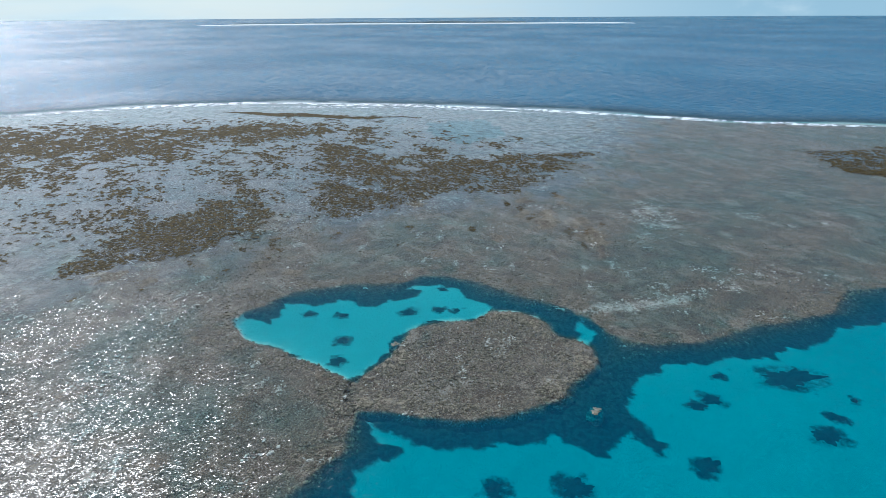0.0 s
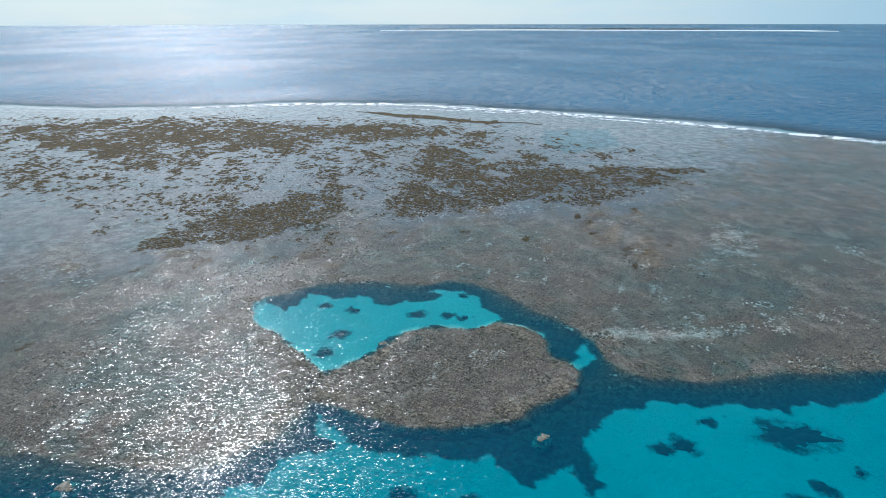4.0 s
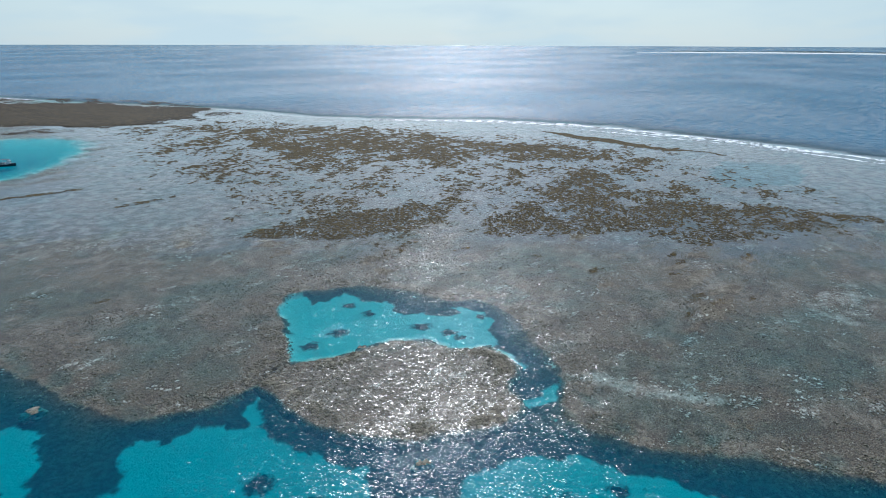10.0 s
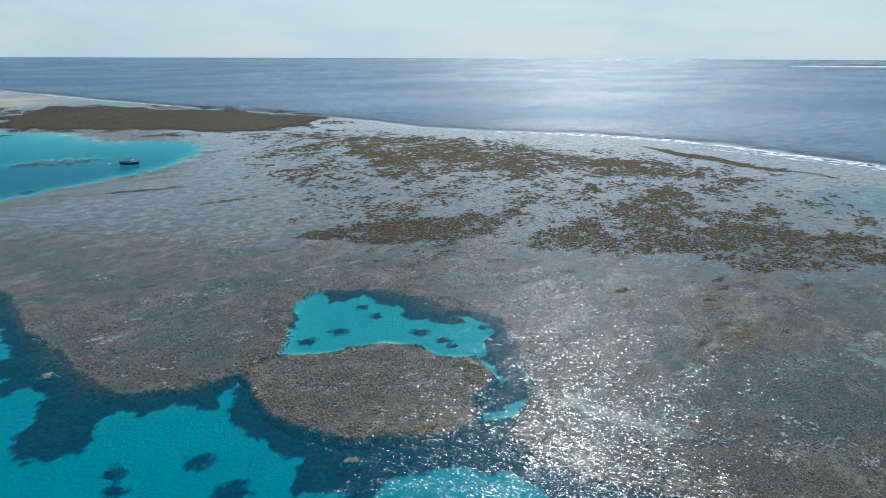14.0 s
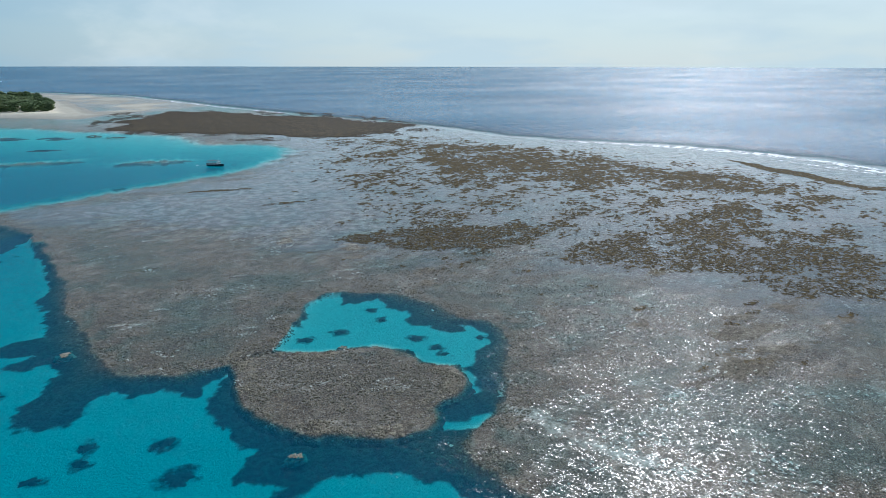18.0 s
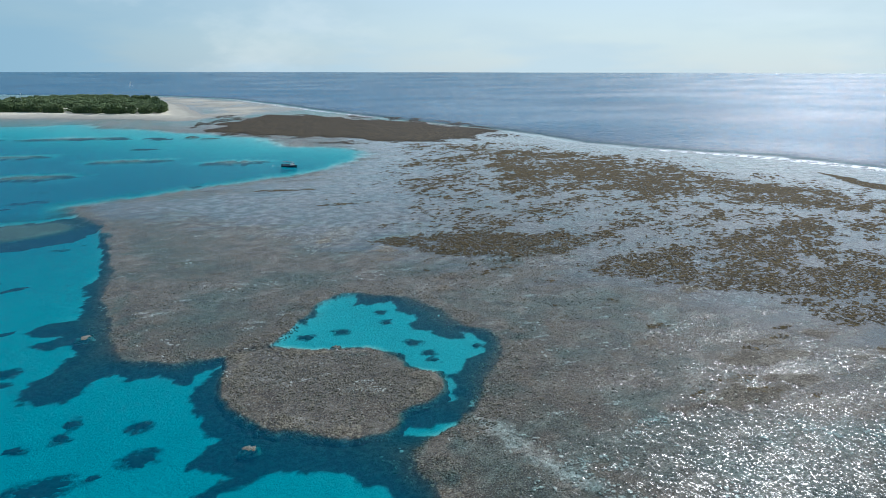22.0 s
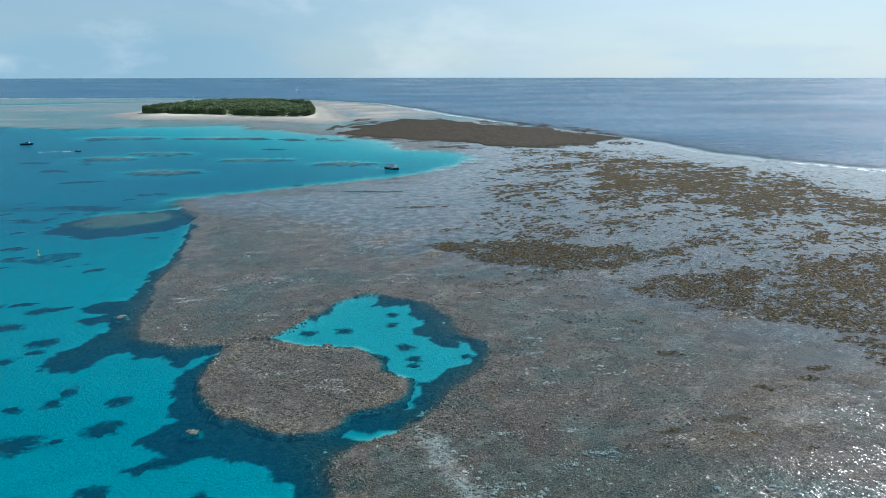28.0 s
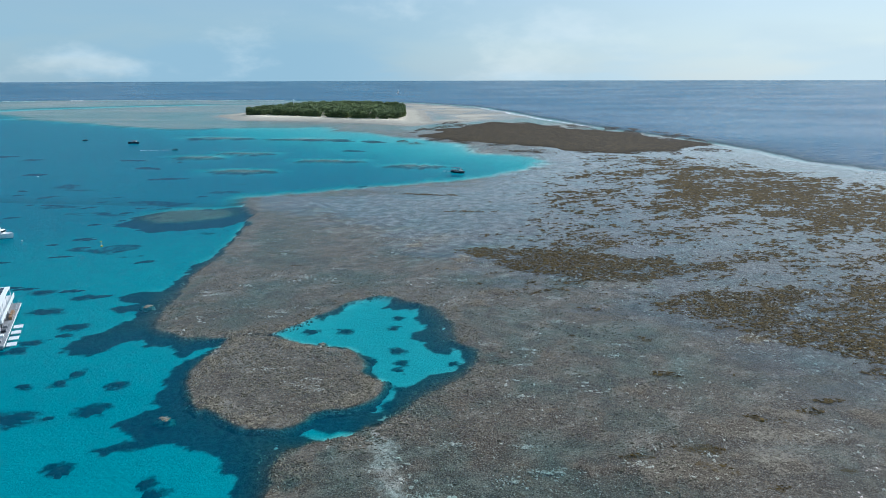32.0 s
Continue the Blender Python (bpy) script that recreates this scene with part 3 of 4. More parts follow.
def sheet(name, xs, ys, zs, mats, fields, keep=None):
    """A grid mesh with float fields at its points."""
    nx, ny = len(xs), len(ys)
    gx, gy = np.meshgrid(xs, ys)
    co = np.stack([gx.ravel(), gy.ravel(), zs.ravel()], -1).astype(np.float32)
    i = (np.arange(ny - 1)[:, None] * nx + np.arange(nx - 1)[None]).ravel()
    quads = np.stack([i, i + 1, i + nx + 1, i + nx], -1)
    if keep is not None:
        quads = quads[keep.ravel()[quads].all(1)]
        used = np.unique(quads)
        remap = np.zeros(nx * ny, np.int64)
        remap[used] = np.arange(len(used))
        quads, co = remap[quads], co[used]
        fields = {k: v.ravel()[used] for k, v in fields.items()}
    me = bpy.data.meshes.new(name)
    me.vertices.add(len(co))
    me.vertices.foreach_set("co", co.ravel())
    me.loops.add(quads.size)
    me.loops.foreach_set("vertex_index", quads.ravel().astype(np.int32))
    me.polygons.add(len(quads))
    me.polygons.foreach_set("loop_start", np.arange(0, quads.size, 4, dtype=np.int32))
    me.polygons.foreach_set("use_smooth", np.ones(len(quads), bool))
    for k, v in fields.items():
        me.attributes.new(k, 'FLOAT', 'POINT').data.foreach_set("value", v.ravel().astype(np.float32))
    me.materials.append(mats)
    me.update(calc_edges=True)
    me.validate()
    return me


def mesh_of(name, co, tris, mat, smooth=False):
    """A mesh from arrays of points and triangles (or quads)."""
    me = bpy.data.meshes.new(name)
    n = tris.shape[1]
    me.vertices.add(len(co))
    me.vertices.foreach_set("co", co.astype(np.float32).ravel())
    me.loops.add(tris.size)
    me.loops.foreach_set("vertex_index", tris.ravel().astype(np.int32))
    me.polygons.add(len(tris))
    me.polygons.foreach_set("loop_start", np.arange(0, tris.size, n, dtype=np.int32))
    me.polygons.foreach_set("use_smooth", np.full(len(tris), smooth))
    me.materials.append(mat)
    me.update(calc_edges=True)
    return me


# ------------------------------------------------------------------ ground and water
xs, ys = axis_steps(-72, 110, 0.65, 1.035, 1.023, 4900), axis_steps(-110, 95, 0.65, 1.05, 1.021, 4900)
gx, gy = np.meshgrid(xs, ys)
gz, _, masks = terrain(gx, gy, False)
masks.pop("lee")
masks.pop("ocean")
ground = tagged(new("ground", sheet("ground", xs, ys, gz, SEABED, masks)), "grey-brown coral reef flat and pale sandy lagoon bottom", "seabed", kind="structure")

xs, ys = axis_steps(-75, 60, 0.8, 1.05, 1.035, 4900), axis_steps(-100, 60, 0.8, 1.06, 1.03, 4900)
gx, gy = np.meshgrid(xs, ys)
gz, gl, masks = terrain(gx, gy, True)
water = tagged(new("water", sheet("water", xs, ys, gl, WATER, dict(depth=np.clip(gl - gz, 0, 60), lee=masks["lee"] * (gl - gz < 1), ocean=masks["ocean"]))), "clear turquoise lagoon and blue ocean water with small ripples", "water", kind="structure")

xs, ys = np.arange(-30, 27, 0.4), np.arange(-44, 8, 0.4)
gx, gy = np.meshgrid(xs, ys)
wx, wy = gx + 1.1 * fbm(gx, gy, 7, 11) + 0.5 * fbm(gx, gy, 2.2, 12, 3), gy + 1.1 * fbm(gx, gy, 7, 21) + 0.5 * fbm(gx, gy, 2.2, 22, 3)
sb = sdist(BOMMIE, wx, wy)
n1, n2 = fbm(gx, gy, 14, 31), fbm(gx, gy, 4, 32)
bz = bommie_height(sb, n1, n2) + 0.07 * fbm(gx, gy, 1.2, 77, 2)
zero = np.zeros_like(gx)
bommie = tagged(new("coral_bommie", sheet("coral_bommie", xs, ys, bz, SEABED, dict(sand=zero, coral=sstep(-0.2, -2.0, sb), weed=zero, pale=0.12 + 0.2 * sstep(0.2, 0.5, fbm(gx, gy, 12, 78)), beach=zero), sb > -4.4)),
                "large flat-topped grey-brown coral bommie beside the pool", "coral reef")


# ------------------------------------------------------------------ builders
rng = np.random.default_rng(7)


def part(name, bm, material, parent, label=""):
    """Links a bmesh as one mesh object under a thing or a part."""
    me = bpy.data.meshes.new(name)
    bm.to_mesh(me)
    bm.free()
    me.materials.append(material)
    ob = new(name, me)
    ob.parent = parent
    return tagged(ob, label)


def box(bm, x0, y0, z0, x1, y1, z1, bevel=0.0):
    v = [bm.verts.new((x, y, z)) for z in (z0, z1) for x, y in ((x0, y0), (x1, y0), (x1, y1), (x0, y1))]
    fs = [bm.faces.new([v[i] for i in f]) for f in ((3, 2, 1, 0), (4, 5, 6, 7), (0, 1, 5, 4), (1, 2, 6, 5), (2, 3, 7, 6), (3, 0, 4, 7))]
    if bevel:
        bmesh.ops.bevel(bm, geom=list({e for f in fs for e in f.edges}), offset=bevel, segments=1, affect='EDGES')
    return bm


def slab(x0, y0, z0, x1, y1, z1, bevel=0.0):
    return box(bmesh.new(), x0, y0, z0, x1, y1, z1, bevel)


def rod(bm, a, b, r, sides=6):
    a, b = Vector(a), Vector(b)
    turn = (b - a).to_track_quat('Z', 'Y').to_matrix()
    rings = []
    for p in (a, b):
        rings.append([bm.verts.new(p + turn @ Vector((r * math.cos(6.2832 * k / sides), r * math.sin(6.2832 * k / sides), 0))) for k in range(sides)])
    for k in range(sides):
        bm.faces.new((rings[0][k], rings[0][(k + 1) % sides], rings[1][(k + 1) % sides], rings[1][k]))
    bm.faces.new(rings[0][::-1])
    bm.faces.new(rings[1])
    return bm


def stick(a, b, r, sides=6):
    return rod(bmesh.new(), a, b, r, sides)


def mats_of(px, py, pz, r, h, sides=7):
    """Arrays for many low uneven mats: a ragged rim, a shoulder and a top each."""
    n = len(px)
    ang = np.linspace(0, 2 * np.pi, sides, endpoint=False)[None] + rng.uniform(0, 6.3, (n, 1)) + rng.uniform(-0.25, 0.25, (n, sides))
    st = rng.uniform(0.6, 1.5, (n, 1))
    ra = r[:, None] * rng.uniform(0.65, 1.3, (n, sides))
    rb = ra * rng.uniform(0.45, 0.75, (n, sides))
    co = np.zeros((n, 2 * sides + 1, 3))
    for k, (rad, lo, hi) in enumerate(((ra, 0.0, 0.0), (rb, 0.55, 1.0))):
        sl = slice(k * sides, (k + 1) * sides)
        co[:, sl, 0], co[:, sl, 1] = px[:, None] + rad * np.cos(ang) * st, py[:, None] + rad * np.sin(ang) / st
        co[:, sl, 2] = pz[:, None] + h[:, None] * rng.uniform(lo, hi + 1e-9, (n, sides))
    co[:, -1] = np.stack([px, py, pz + h * rng.uniform(0.7, 1.1, n)], -1)
    t = []
    for k in range(sides):
        j = (k + 1) % sides
        t += [(k, j, sides + j), (k, sides + j, sides + k), (sides + k, sides + j, 2 * sides)]
    tris = (np.array(t)[None] + (np.arange(n) * (2 * sides + 1))[:, None, None]).reshape(-1, 3)
    return co.reshape(-1, 3), tris


def leaf_clumps(px, py, pz, r, flat=0.7):
    """Arrays for many small ragged eight-sided clumps."""
    n = len(px)
    base = np.array([(1, 0, 0), (0, 1, 0), (-1, 0, 0), (0, -1, 0), (0, 0, 1), (0, 0, -1)], float)
    a = rng.uniform(0, 6.3, n)
    c, s_ = np.cos(a)[:, None], np.sin(a)[:, None]
    v = base[None] * (r[:, None] * rng.uniform(0.55, 1.35, (n, 6)))[..., None]
    v = v + rng.normal(0, 0.18, (n, 6, 3)) * r[:, None, None]
    x, y, z = v[..., 0] * c - v[..., 1] * s_, v[..., 0] * s_ + v[..., 1] * c, v[..., 2] * flat
    co = np.stack([x + px[:, None], y + py[:, None], z + pz[:, None]], -1)
    f = np.array([(0, 1, 4), (1, 2, 4), (2, 3, 4), (3, 0, 4), (1, 0, 5), (2, 1, 5), (3, 2, 5), (0, 3, 5)])
    tris = (f[None] + (np.arange(n) * 6)[:, None, None]).reshape(-1, 3)
    return co.reshape(-1, 3), tris


def bottom(px, py):
    """Height of the reef and the sea floor at points."""
    return terrain(np.asarray(px, float), np.asarray(py, float), True)[0]


# ------------------------------------------------------------------ exposed weed and rubble on the reef flat
def tufts_of(px, py, pz, r, h, sides=5):
    """Arrays for many small ragged tufts: an uneven rim and a low top each."""
    n = len(px)
    ang = np.linspace(0, 2 * np.pi, sides, endpoint=False)[None] + rng.uniform(0, 6.3, (n, 1)) + rng.uniform(-0.3, 0.3, (n, sides))
    st = rng.uniform(0.6, 1.6, (n, 1))
    ra = r[:, None] * rng.uniform(0.5, 1.4, (n, sides))
    co = np.zeros((n, sides + 1, 3))
    co[:, :sides, 0], co[:, :sides, 1] = px[:, None] + ra * np.cos(ang) * st, py[:, None] + ra * np.sin(ang) / st
    co[:, :sides, 2] = pz[:, None] + h[:, None] * rng.uniform(-0.1, 0.5, (n, sides))
    co[:, -1] = np.stack([px, py, pz + h], -1)
    t = np.array([(k, (k + 1) % sides, sides) for k in range(sides)])
    tris = (t[None] + (np.arange(n) * (sides + 1))[:, None, None]).reshape(-1, 3)
    return co.reshape(-1, 3), tris


def scatter_weed():
    x, y = rng.uniform(-20, 330, 800000), rng.uniform(-210, 440, 800000)
    z, _, mk = terrain(x, y, True)
    dens = mk["weed"]
    u, v = 0.8 * x + 0.6 * y, -0.6 * x + 0.8 * y
    streak = 0.45 * fbm(u, v * 1.7, 18, 201, 3) + 0.45 * fbm(u, v * 1.5, 5.0, 205, 3) + 0.5 * fbm(u, v * 1.4, 1.8, 208, 2)
    ok = (dens > 0.02) & (dens + 0.42 * streak > 0.505) & (rng.uniform(0, 1, len(x)) < 0.6 + dens * 0.6)
    x, y = x[ok], y[ok]
    far = np.clip((np.hypot(x + 40, y + 100) - 150) / 250, 0, 1)
    r = (0.14 + 0.5 * rng.uniform(0, 1, len(x)) ** 2.0) * (0.85 + 1.0 * far)
    co, tris = tufts_of(x, y, np.full(len(x), 0.0), r, rng.uniform(0.05, 0.2, len(x)), 5)
    return tagged(new("exposed_seaweed", mesh_of("exposed_seaweed", co, tris, WEED)), "olive-brown seaweed and coral exposed on the reef flat", "seaweed", kind="stuff")


scatter_weed()


def scatter_bank():
    x, y = rng.uniform(-90, 215, 60000), rng.uniform(415, 810, 60000)
    sd = sdist(BANK, x + 14 * fbm(x, y, 50, 41), y + 14 * fbm(x, y, 50, 42)) + 11 * fbm(x, y * 0.7, 22, 43, 3) - 3
    ok = (sd > -4) | ((sd > -60) & (fbm(x, y * 0.6, 16, 301, 3) > 0.28) & (rng.uniform(0, 1, len(x)) < 0.5))
    x, y, sd = x[ok], y[ok], sd[ok]
    co, tris = tufts_of(x, y, np.where(sd > 0, 0.3, 0.0), rng.uniform(0.5, 1.7, len(x)), rng.uniform(0.1, 0.3, len(x)), 5)
    return tagged(new("weedy_bank", mesh_of("weedy_bank", co, tris, DARK_WEED)), "dark brown weed-covered reef bank drying at low tide", "reef bank", kind="stuff")


scatter_bank()


CLUSTERS = [(-13.8, 63.4), (16.3, 56.4), (4.2, 50.1), (26.9, 55.9), (54.1, 42.9), (55.1, 23.5), (47.4, 4.5), (66.9, 3.4), (-21.6, 52.9), (-17, 21.2), (46.9, -4.3), (51, -44.6),
            (36, -38), (48, -37.4), (65.9, -40.2), (46.6, -18.9), (-18.6, 17.5), (-10.5, 25.1), (-35.6, 42.3), (-41.2, 33.5), (2.1, -19.7), (4.7, -16.7), (-3, -12.1),
            (46.3, -47.4), (55.1, 23.3), (68.6, 10), (49.8, -80), (92.5, -100.5), (97, -111.6), (37.2, -55.8), (39.5, -71.5), (53.4, -44.1), (17.5, 56.3), (-45.6, 35),
            (-7.6, -13.3), (5.8, -20.7), (55.4, 41.6), (36.4, -64), (38.2, 6.8), (33.3, -53.3)]


def scatter_rubble():
    x, y = rng.uniform(-60, 150, 40000), rng.uniform(-110, 120, 40000)
    z, _, mk = terrain(x, y, True)
    tuft = 0.6 * fbm(x, y, 13, 401, 3) + 0.4 * fbm(x, y, 3, 405, 3)
    ok = ((z > -0.8) & (z < 0.3)) & ((mk["pale"] > 0.3) & (tuft > -0.1) | (tuft > 0.52))
    x, y, z = x[ok], y[ok], z[ok]
    r = rng.uniform(0.12, 0.42, len(x)) * np.where(mk["pale"][ok] > 0.3, 1.0, 1.1)
    cx, cy = np.repeat(np.array(CLUSTERS, float), 70, 0).T
    a, d = rng.uniform(0, 6.3, len(cx)), np.abs(rng.normal(0, 1, len(cx)))
    cx, cy = cx + d * np.cos(a) * 1.9, cy + d * np.sin(a) * 0.8
    x, y, r = np.r_[x, cx], np.r_[y, cy], np.r_[r * 0.75, rng.uniform(0.07, 0.2, len(cx))]
    z = np.maximum(bottom(x, y), -0.12)
    co, tris = mats_of(x, y, z - 0.03, r * rng.uniform(0.6, 1.8, len(x)), 0.05 + r * rng.uniform(0.1, 0.3, len(x)), 5)
    return tagged(new("coral_rubble", mesh_of("coral_rubble", co, tris, RUBBLE)), "bleached whitish coral rubble strewn over the reef flat", "coral rubble", kind="stuff")


scatter_rubble()


# ------------------------------------------------------------------ coral heads
def lump_mesh(name, mat, seed, rings=4, sides=9, knob=0.28):
    """An uneven dome, one metre in radius, open below."""
    r2 = np.random.default_rng(seed)
    co, tris = [], []
    for i in range(rings):
        el = (i / rings) * 1.35 - 0.12
        for j in range(sides):
            a = 6.2832 * (j + 0.5 * (i % 2)) / sides
            rad = 1 + r2.uniform(-knob, knob)
            co.append((rad * math.cos(el) * math.cos(a), rad * math.cos(el) * math.sin(a), rad * math.sin(el) * 0.8))
    co.append((0, 0, 0.8))
    for i in range(rings - 1):
        for j in range(sides):
            a, b = i * sides + j, i * sides + (j + 1) % sides
            tris += [(a, b, b + sides), (a, b + sides, a + sides)]
    top = len(co) - 1
    for j in range(sides):
        tris.append(((rings - 1) * sides + j, (rings - 1) * sides + (j + 1) % sides, top))
    return mesh_of(name, np.array(co), np.array(tris), mat)


HEADS = [lump_mesh("coral_head", CORAL, 900 + k, 3, 7, 0.3) for k in range(6)]


def along(poly, n, lo, hi, closed=True):
    """Random places beside an outline, lo to hi metres inside of it."""
    p = np.array(poly, float)
    q = np.roll(p, -1, 0) if closed else p[1:]
    p = p if closed else p[:-1]
    d = q - p
    ln = np.hypot(d[:, 0], d[:, 1])
    pick = rng.choice(len(p), n, p=ln / ln.sum())
    t = rng.uniform(0, 1, n)
    nrm = np.stack([d[:, 1], -d[:, 0]], -1) / ln[:, None]
    return p[pick] + d[pick] * t[:, None] + nrm[pick] * rng.uniform(lo, hi, n)[:, None]


def place_heads(parent, places, sizes, name="coral_head"):
    zs = bottom(places[:, 0], places[:, 1])
    for (x, y), z, s_ in zip(places, zs, sizes):
        if z < -1.3:
            continue
        ob = new(name, HEADS[rng.integers(len(HEADS))])
        ob.location, ob.rotation_euler = (x, y, z - 0.1 * s_), (0, 0, rng.uniform(0, 6.28))
        ob.scale = (s_ * rng.uniform(0.8, 1.4), s_ * rng.uniform(0.8, 1.2), s_ * rng.uniform(0.3, 0.55))
        ob.parent = parent


place_heads(bommie, along(BOMMIE, 290, -0.8, 3.0), rng.uniform(0.2, 0.5, 290))
rim = SHORE_NEAR[5:]
place_heads(ground, along(rim, 295, -4.5, 0.8, False), rng.uniform(0.2, 0.5, 295))


def head_stuff():
    """The many small corals behind the rims."""
    spread = np.stack([rng.uniform(-58, 75, 20000), rng.uniform(-100, 60, 20000)], -1)
    pts = np.concatenate([along(rim, 7000, -6, 0.5, False), along(BOMMIE, 1800, -0.3, 4), along(BOMMIE, 3000, 0, 19), spread])
    z = bottom(pts[:, 0], pts[:, 1])
    ok = (z > -1.0) & (fbm(pts[:, 0], pts[:, 1], 5, 501, 3) > -0.15)
    pts, z = pts[ok], z[ok]
    r = rng.uniform(0.10, 0.36, len(pts))
    co, tris = mats_of(pts[:, 0], pts[:, 1], z - 0.05, r, r * rng.uniform(0.5, 1.0, len(pts)), 6)
    return tagged(new("small_corals", mesh_of("small_corals", co, tris, CORAL)), "small brown coral lumps crowded along the reef rim", "coral", kind="stuff")


head_stuff()


def outcrop(x, y, r, h):
    """A tan coral outcrop that stands up to the surface: a base with knobs on it."""
    top = tagged(new("coral_outcrop", lump_mesh("coral_outcrop", TAN_CORAL, int(abs(x * 7 + y)), 5, 13, 0.22)), "tan coral outcrop reaching the water surface", "coral", "coral outcrops")
    top.location, top.scale = (x, y, h - 1.3), (r, r * 0.75, 1.65)
    for k in range(7):
        kn = new("knob", HEADS[k % 6])
        a, d = rng.uniform(0, 6.28), rng.uniform(0.0, 0.6)
        kn.parent = top
        kn.location, kn.scale = (d * math.cos(a), d * math.sin(a), 0.62), (0.3, 0.3, 0.16)
    return top


for ox, oy, orad, oh in ((-17.6, -36.4, 1.9, 0.15), (-55.2, 20.6, 2.2, 0.2), (0.2, 1.2, 1.5, 0.15), (19.2, -16.4, 1.6, -0.1)):
    outcrop(ox, oy, orad, oh)



def patch_mesh(seed):
    """A low ragged coral patch of one metre radius, built of uneven rings."""
    r2 = np.random.default_rng(seed)
    sides, rings = 36, 6
    ang = np.linspace(0, 6.2832, sides, endpoint=False)
    edge = 1 + sum(r2.uniform(0.05, 0.16) * np.cos(k * ang + r2.uniform(0, 6.3)) for k in (2, 3, 5, 7, 11)) + r2.uniform(-0.1, 0.1, sides)
    co, tris = [], []
    for i in range(rings):
        f = 1 - i / rings
        hz = (1 - f ** 2.2) * (1 + r2.uniform(-0.35, 0.35, sides)) - (0.05 if i == 0 else 0)
        co += list(np.stack([edge * f * np.cos(ang), edge * f * np.sin(ang), hz], -1))
    co.append(np.array((0, 0, 1.0)))
    for i in range(rings - 1):
        for j in range(sides):
            a, b = i * sides + j, i * sides + (j + 1) % sides
            tris += [(a, b, b + sides), (a, b + sides, a + sides)]
    for j in range(sides):
        tris.append(((rings - 1) * sides + j, (rings - 1) * sides + (j + 1) % sides, rings * sides))
    return mesh_of("sunken_coral_patch", np.array(co), np.array(tris), DARK_CORAL, True)


SUNK = [patch_mesh(700 + k) for k in range(6)]


def sunken(x, y, rx, ry, rot, h):
    ob = new("sunken_coral_patch", SUNK[rng.integers(6)])
    z = float(bottom([x], [y])[0])
    ob.location, ob.scale, ob.rotation_euler = (x, y, z - 0.15), (rx, ry, h), (0, 0, radians(rot))
    return tagged(ob, "dark coral patch under water on pale lagoon sand", "coral", "sunken coral patches")


for row in PATCHES + PATCHES_B + PATCHES_C:
    sunken(*row, 0.4)
for k in range(70):
    sx, sy = rng.uniform(-260, -66), rng.uniform(-40, 210)
    if sdist(LAGOON, np.array([sx + 12]), np.array([sy]))[0] > 12:
        sunken(sx, sy, rng.uniform(2, 5), rng.uniform(1.0, 1.9), rng.uniform(10, 60), rng.uniform(0.3, 0.6))
for k in range(14):
    sx, sy = rng.uniform(-420, -60), rng.uniform(220, 520)
    if sdist(LAGOON, np.array([sx + 12]), np.array([sy]))[0] > 25:
        sunken(sx, sy, rng.uniform(7, 15), rng.uniform(3, 6), rng.uniform(-15, 30), rng.uniform(0.6, 1.0))


# ------------------------------------------------------------------ surf on the ocean edge
def foam_material():
    m = Mat("sea_foam")
    f = m.ramp(m.noise(0.16, 5, 0.7, (1, 1, 1)), 0.40, 0.56)
    body = m.principled(m.mix(m.noise(0.5, 3), (0.78, 0.8, 0.82), (0.9, 0.91, 0.92)), 0.7)
    tr = m.n.new("ShaderNodeBsdfTransparent")
    mixer = m.n.new("ShaderNodeMixShader")
    m.l.new(f, mixer.inputs[0])
    m.l.new(tr.outputs[0], mixer.inputs[1])
    m.l.new(body, mixer.inputs[2])
    return m.done(mixer.outputs[0])


FOAM = foam_material()


def surf(points, width, height, name, label):
    """A breaking crest swept along a line, with uneven width and height."""
    p = np.array(points, float)
    seg = np.r_[0, np.cumsum(np.hypot(*np.diff(p, axis=0).T))]
    t = np.arange(0, seg[-1], 3.0)
    x, y = np.interp(t, seg, p[:, 0]), np.interp(t, seg, p[:, 1])
    k = np.ones(15) / 15
    x[7:-7], y[7:-7] = np.convolve(x, k, 'valid'), np.convolve(y, k, 'valid')
    dx, dy = np.gradient(x), np.gradient(y)
    ln = np.hypot(dx, dy)
    nx, ny = dy / ln, -dx / ln
    w = width * (0.65 + 0.5 * fbm(t, t * 0, 40, 601) + 0.25 * fbm(t, t * 0, 9, 602)) * sstep(0, 60, t) * sstep(0, 60, seg[-1] - t)
    off = 5 * fbm(t, t * 0, 60, 603)
    prof = ((-1.0, 0.02), (-0.35, 0.3), (0.0, 1.0), (0.3, 0.75), (1.0, 0.03))
    co = []
    for s_, hz in prof:
        co.append(np.stack([x + nx * (s_ * w + off), y + ny * (s_ * w + off), 0.05 + hz * height * np.clip(0.5 + fbm(t, t * 0, 20, 604), 0.15, 1.3)], -1))
    m_, n = len(prof), len(t)
    co = np.stack(co, 1).reshape(-1, 3)
    i = (np.arange(n - 1)[:, None] * m_ + np.arange(m_ - 1)[None]).ravel()
    quads = np.stack([i, i + 1, i + m_ + 1, i + m_], -1)
    return tagged(new(name, mesh_of(name, co, quads, FOAM, True)), label, "surf", kind="structure")


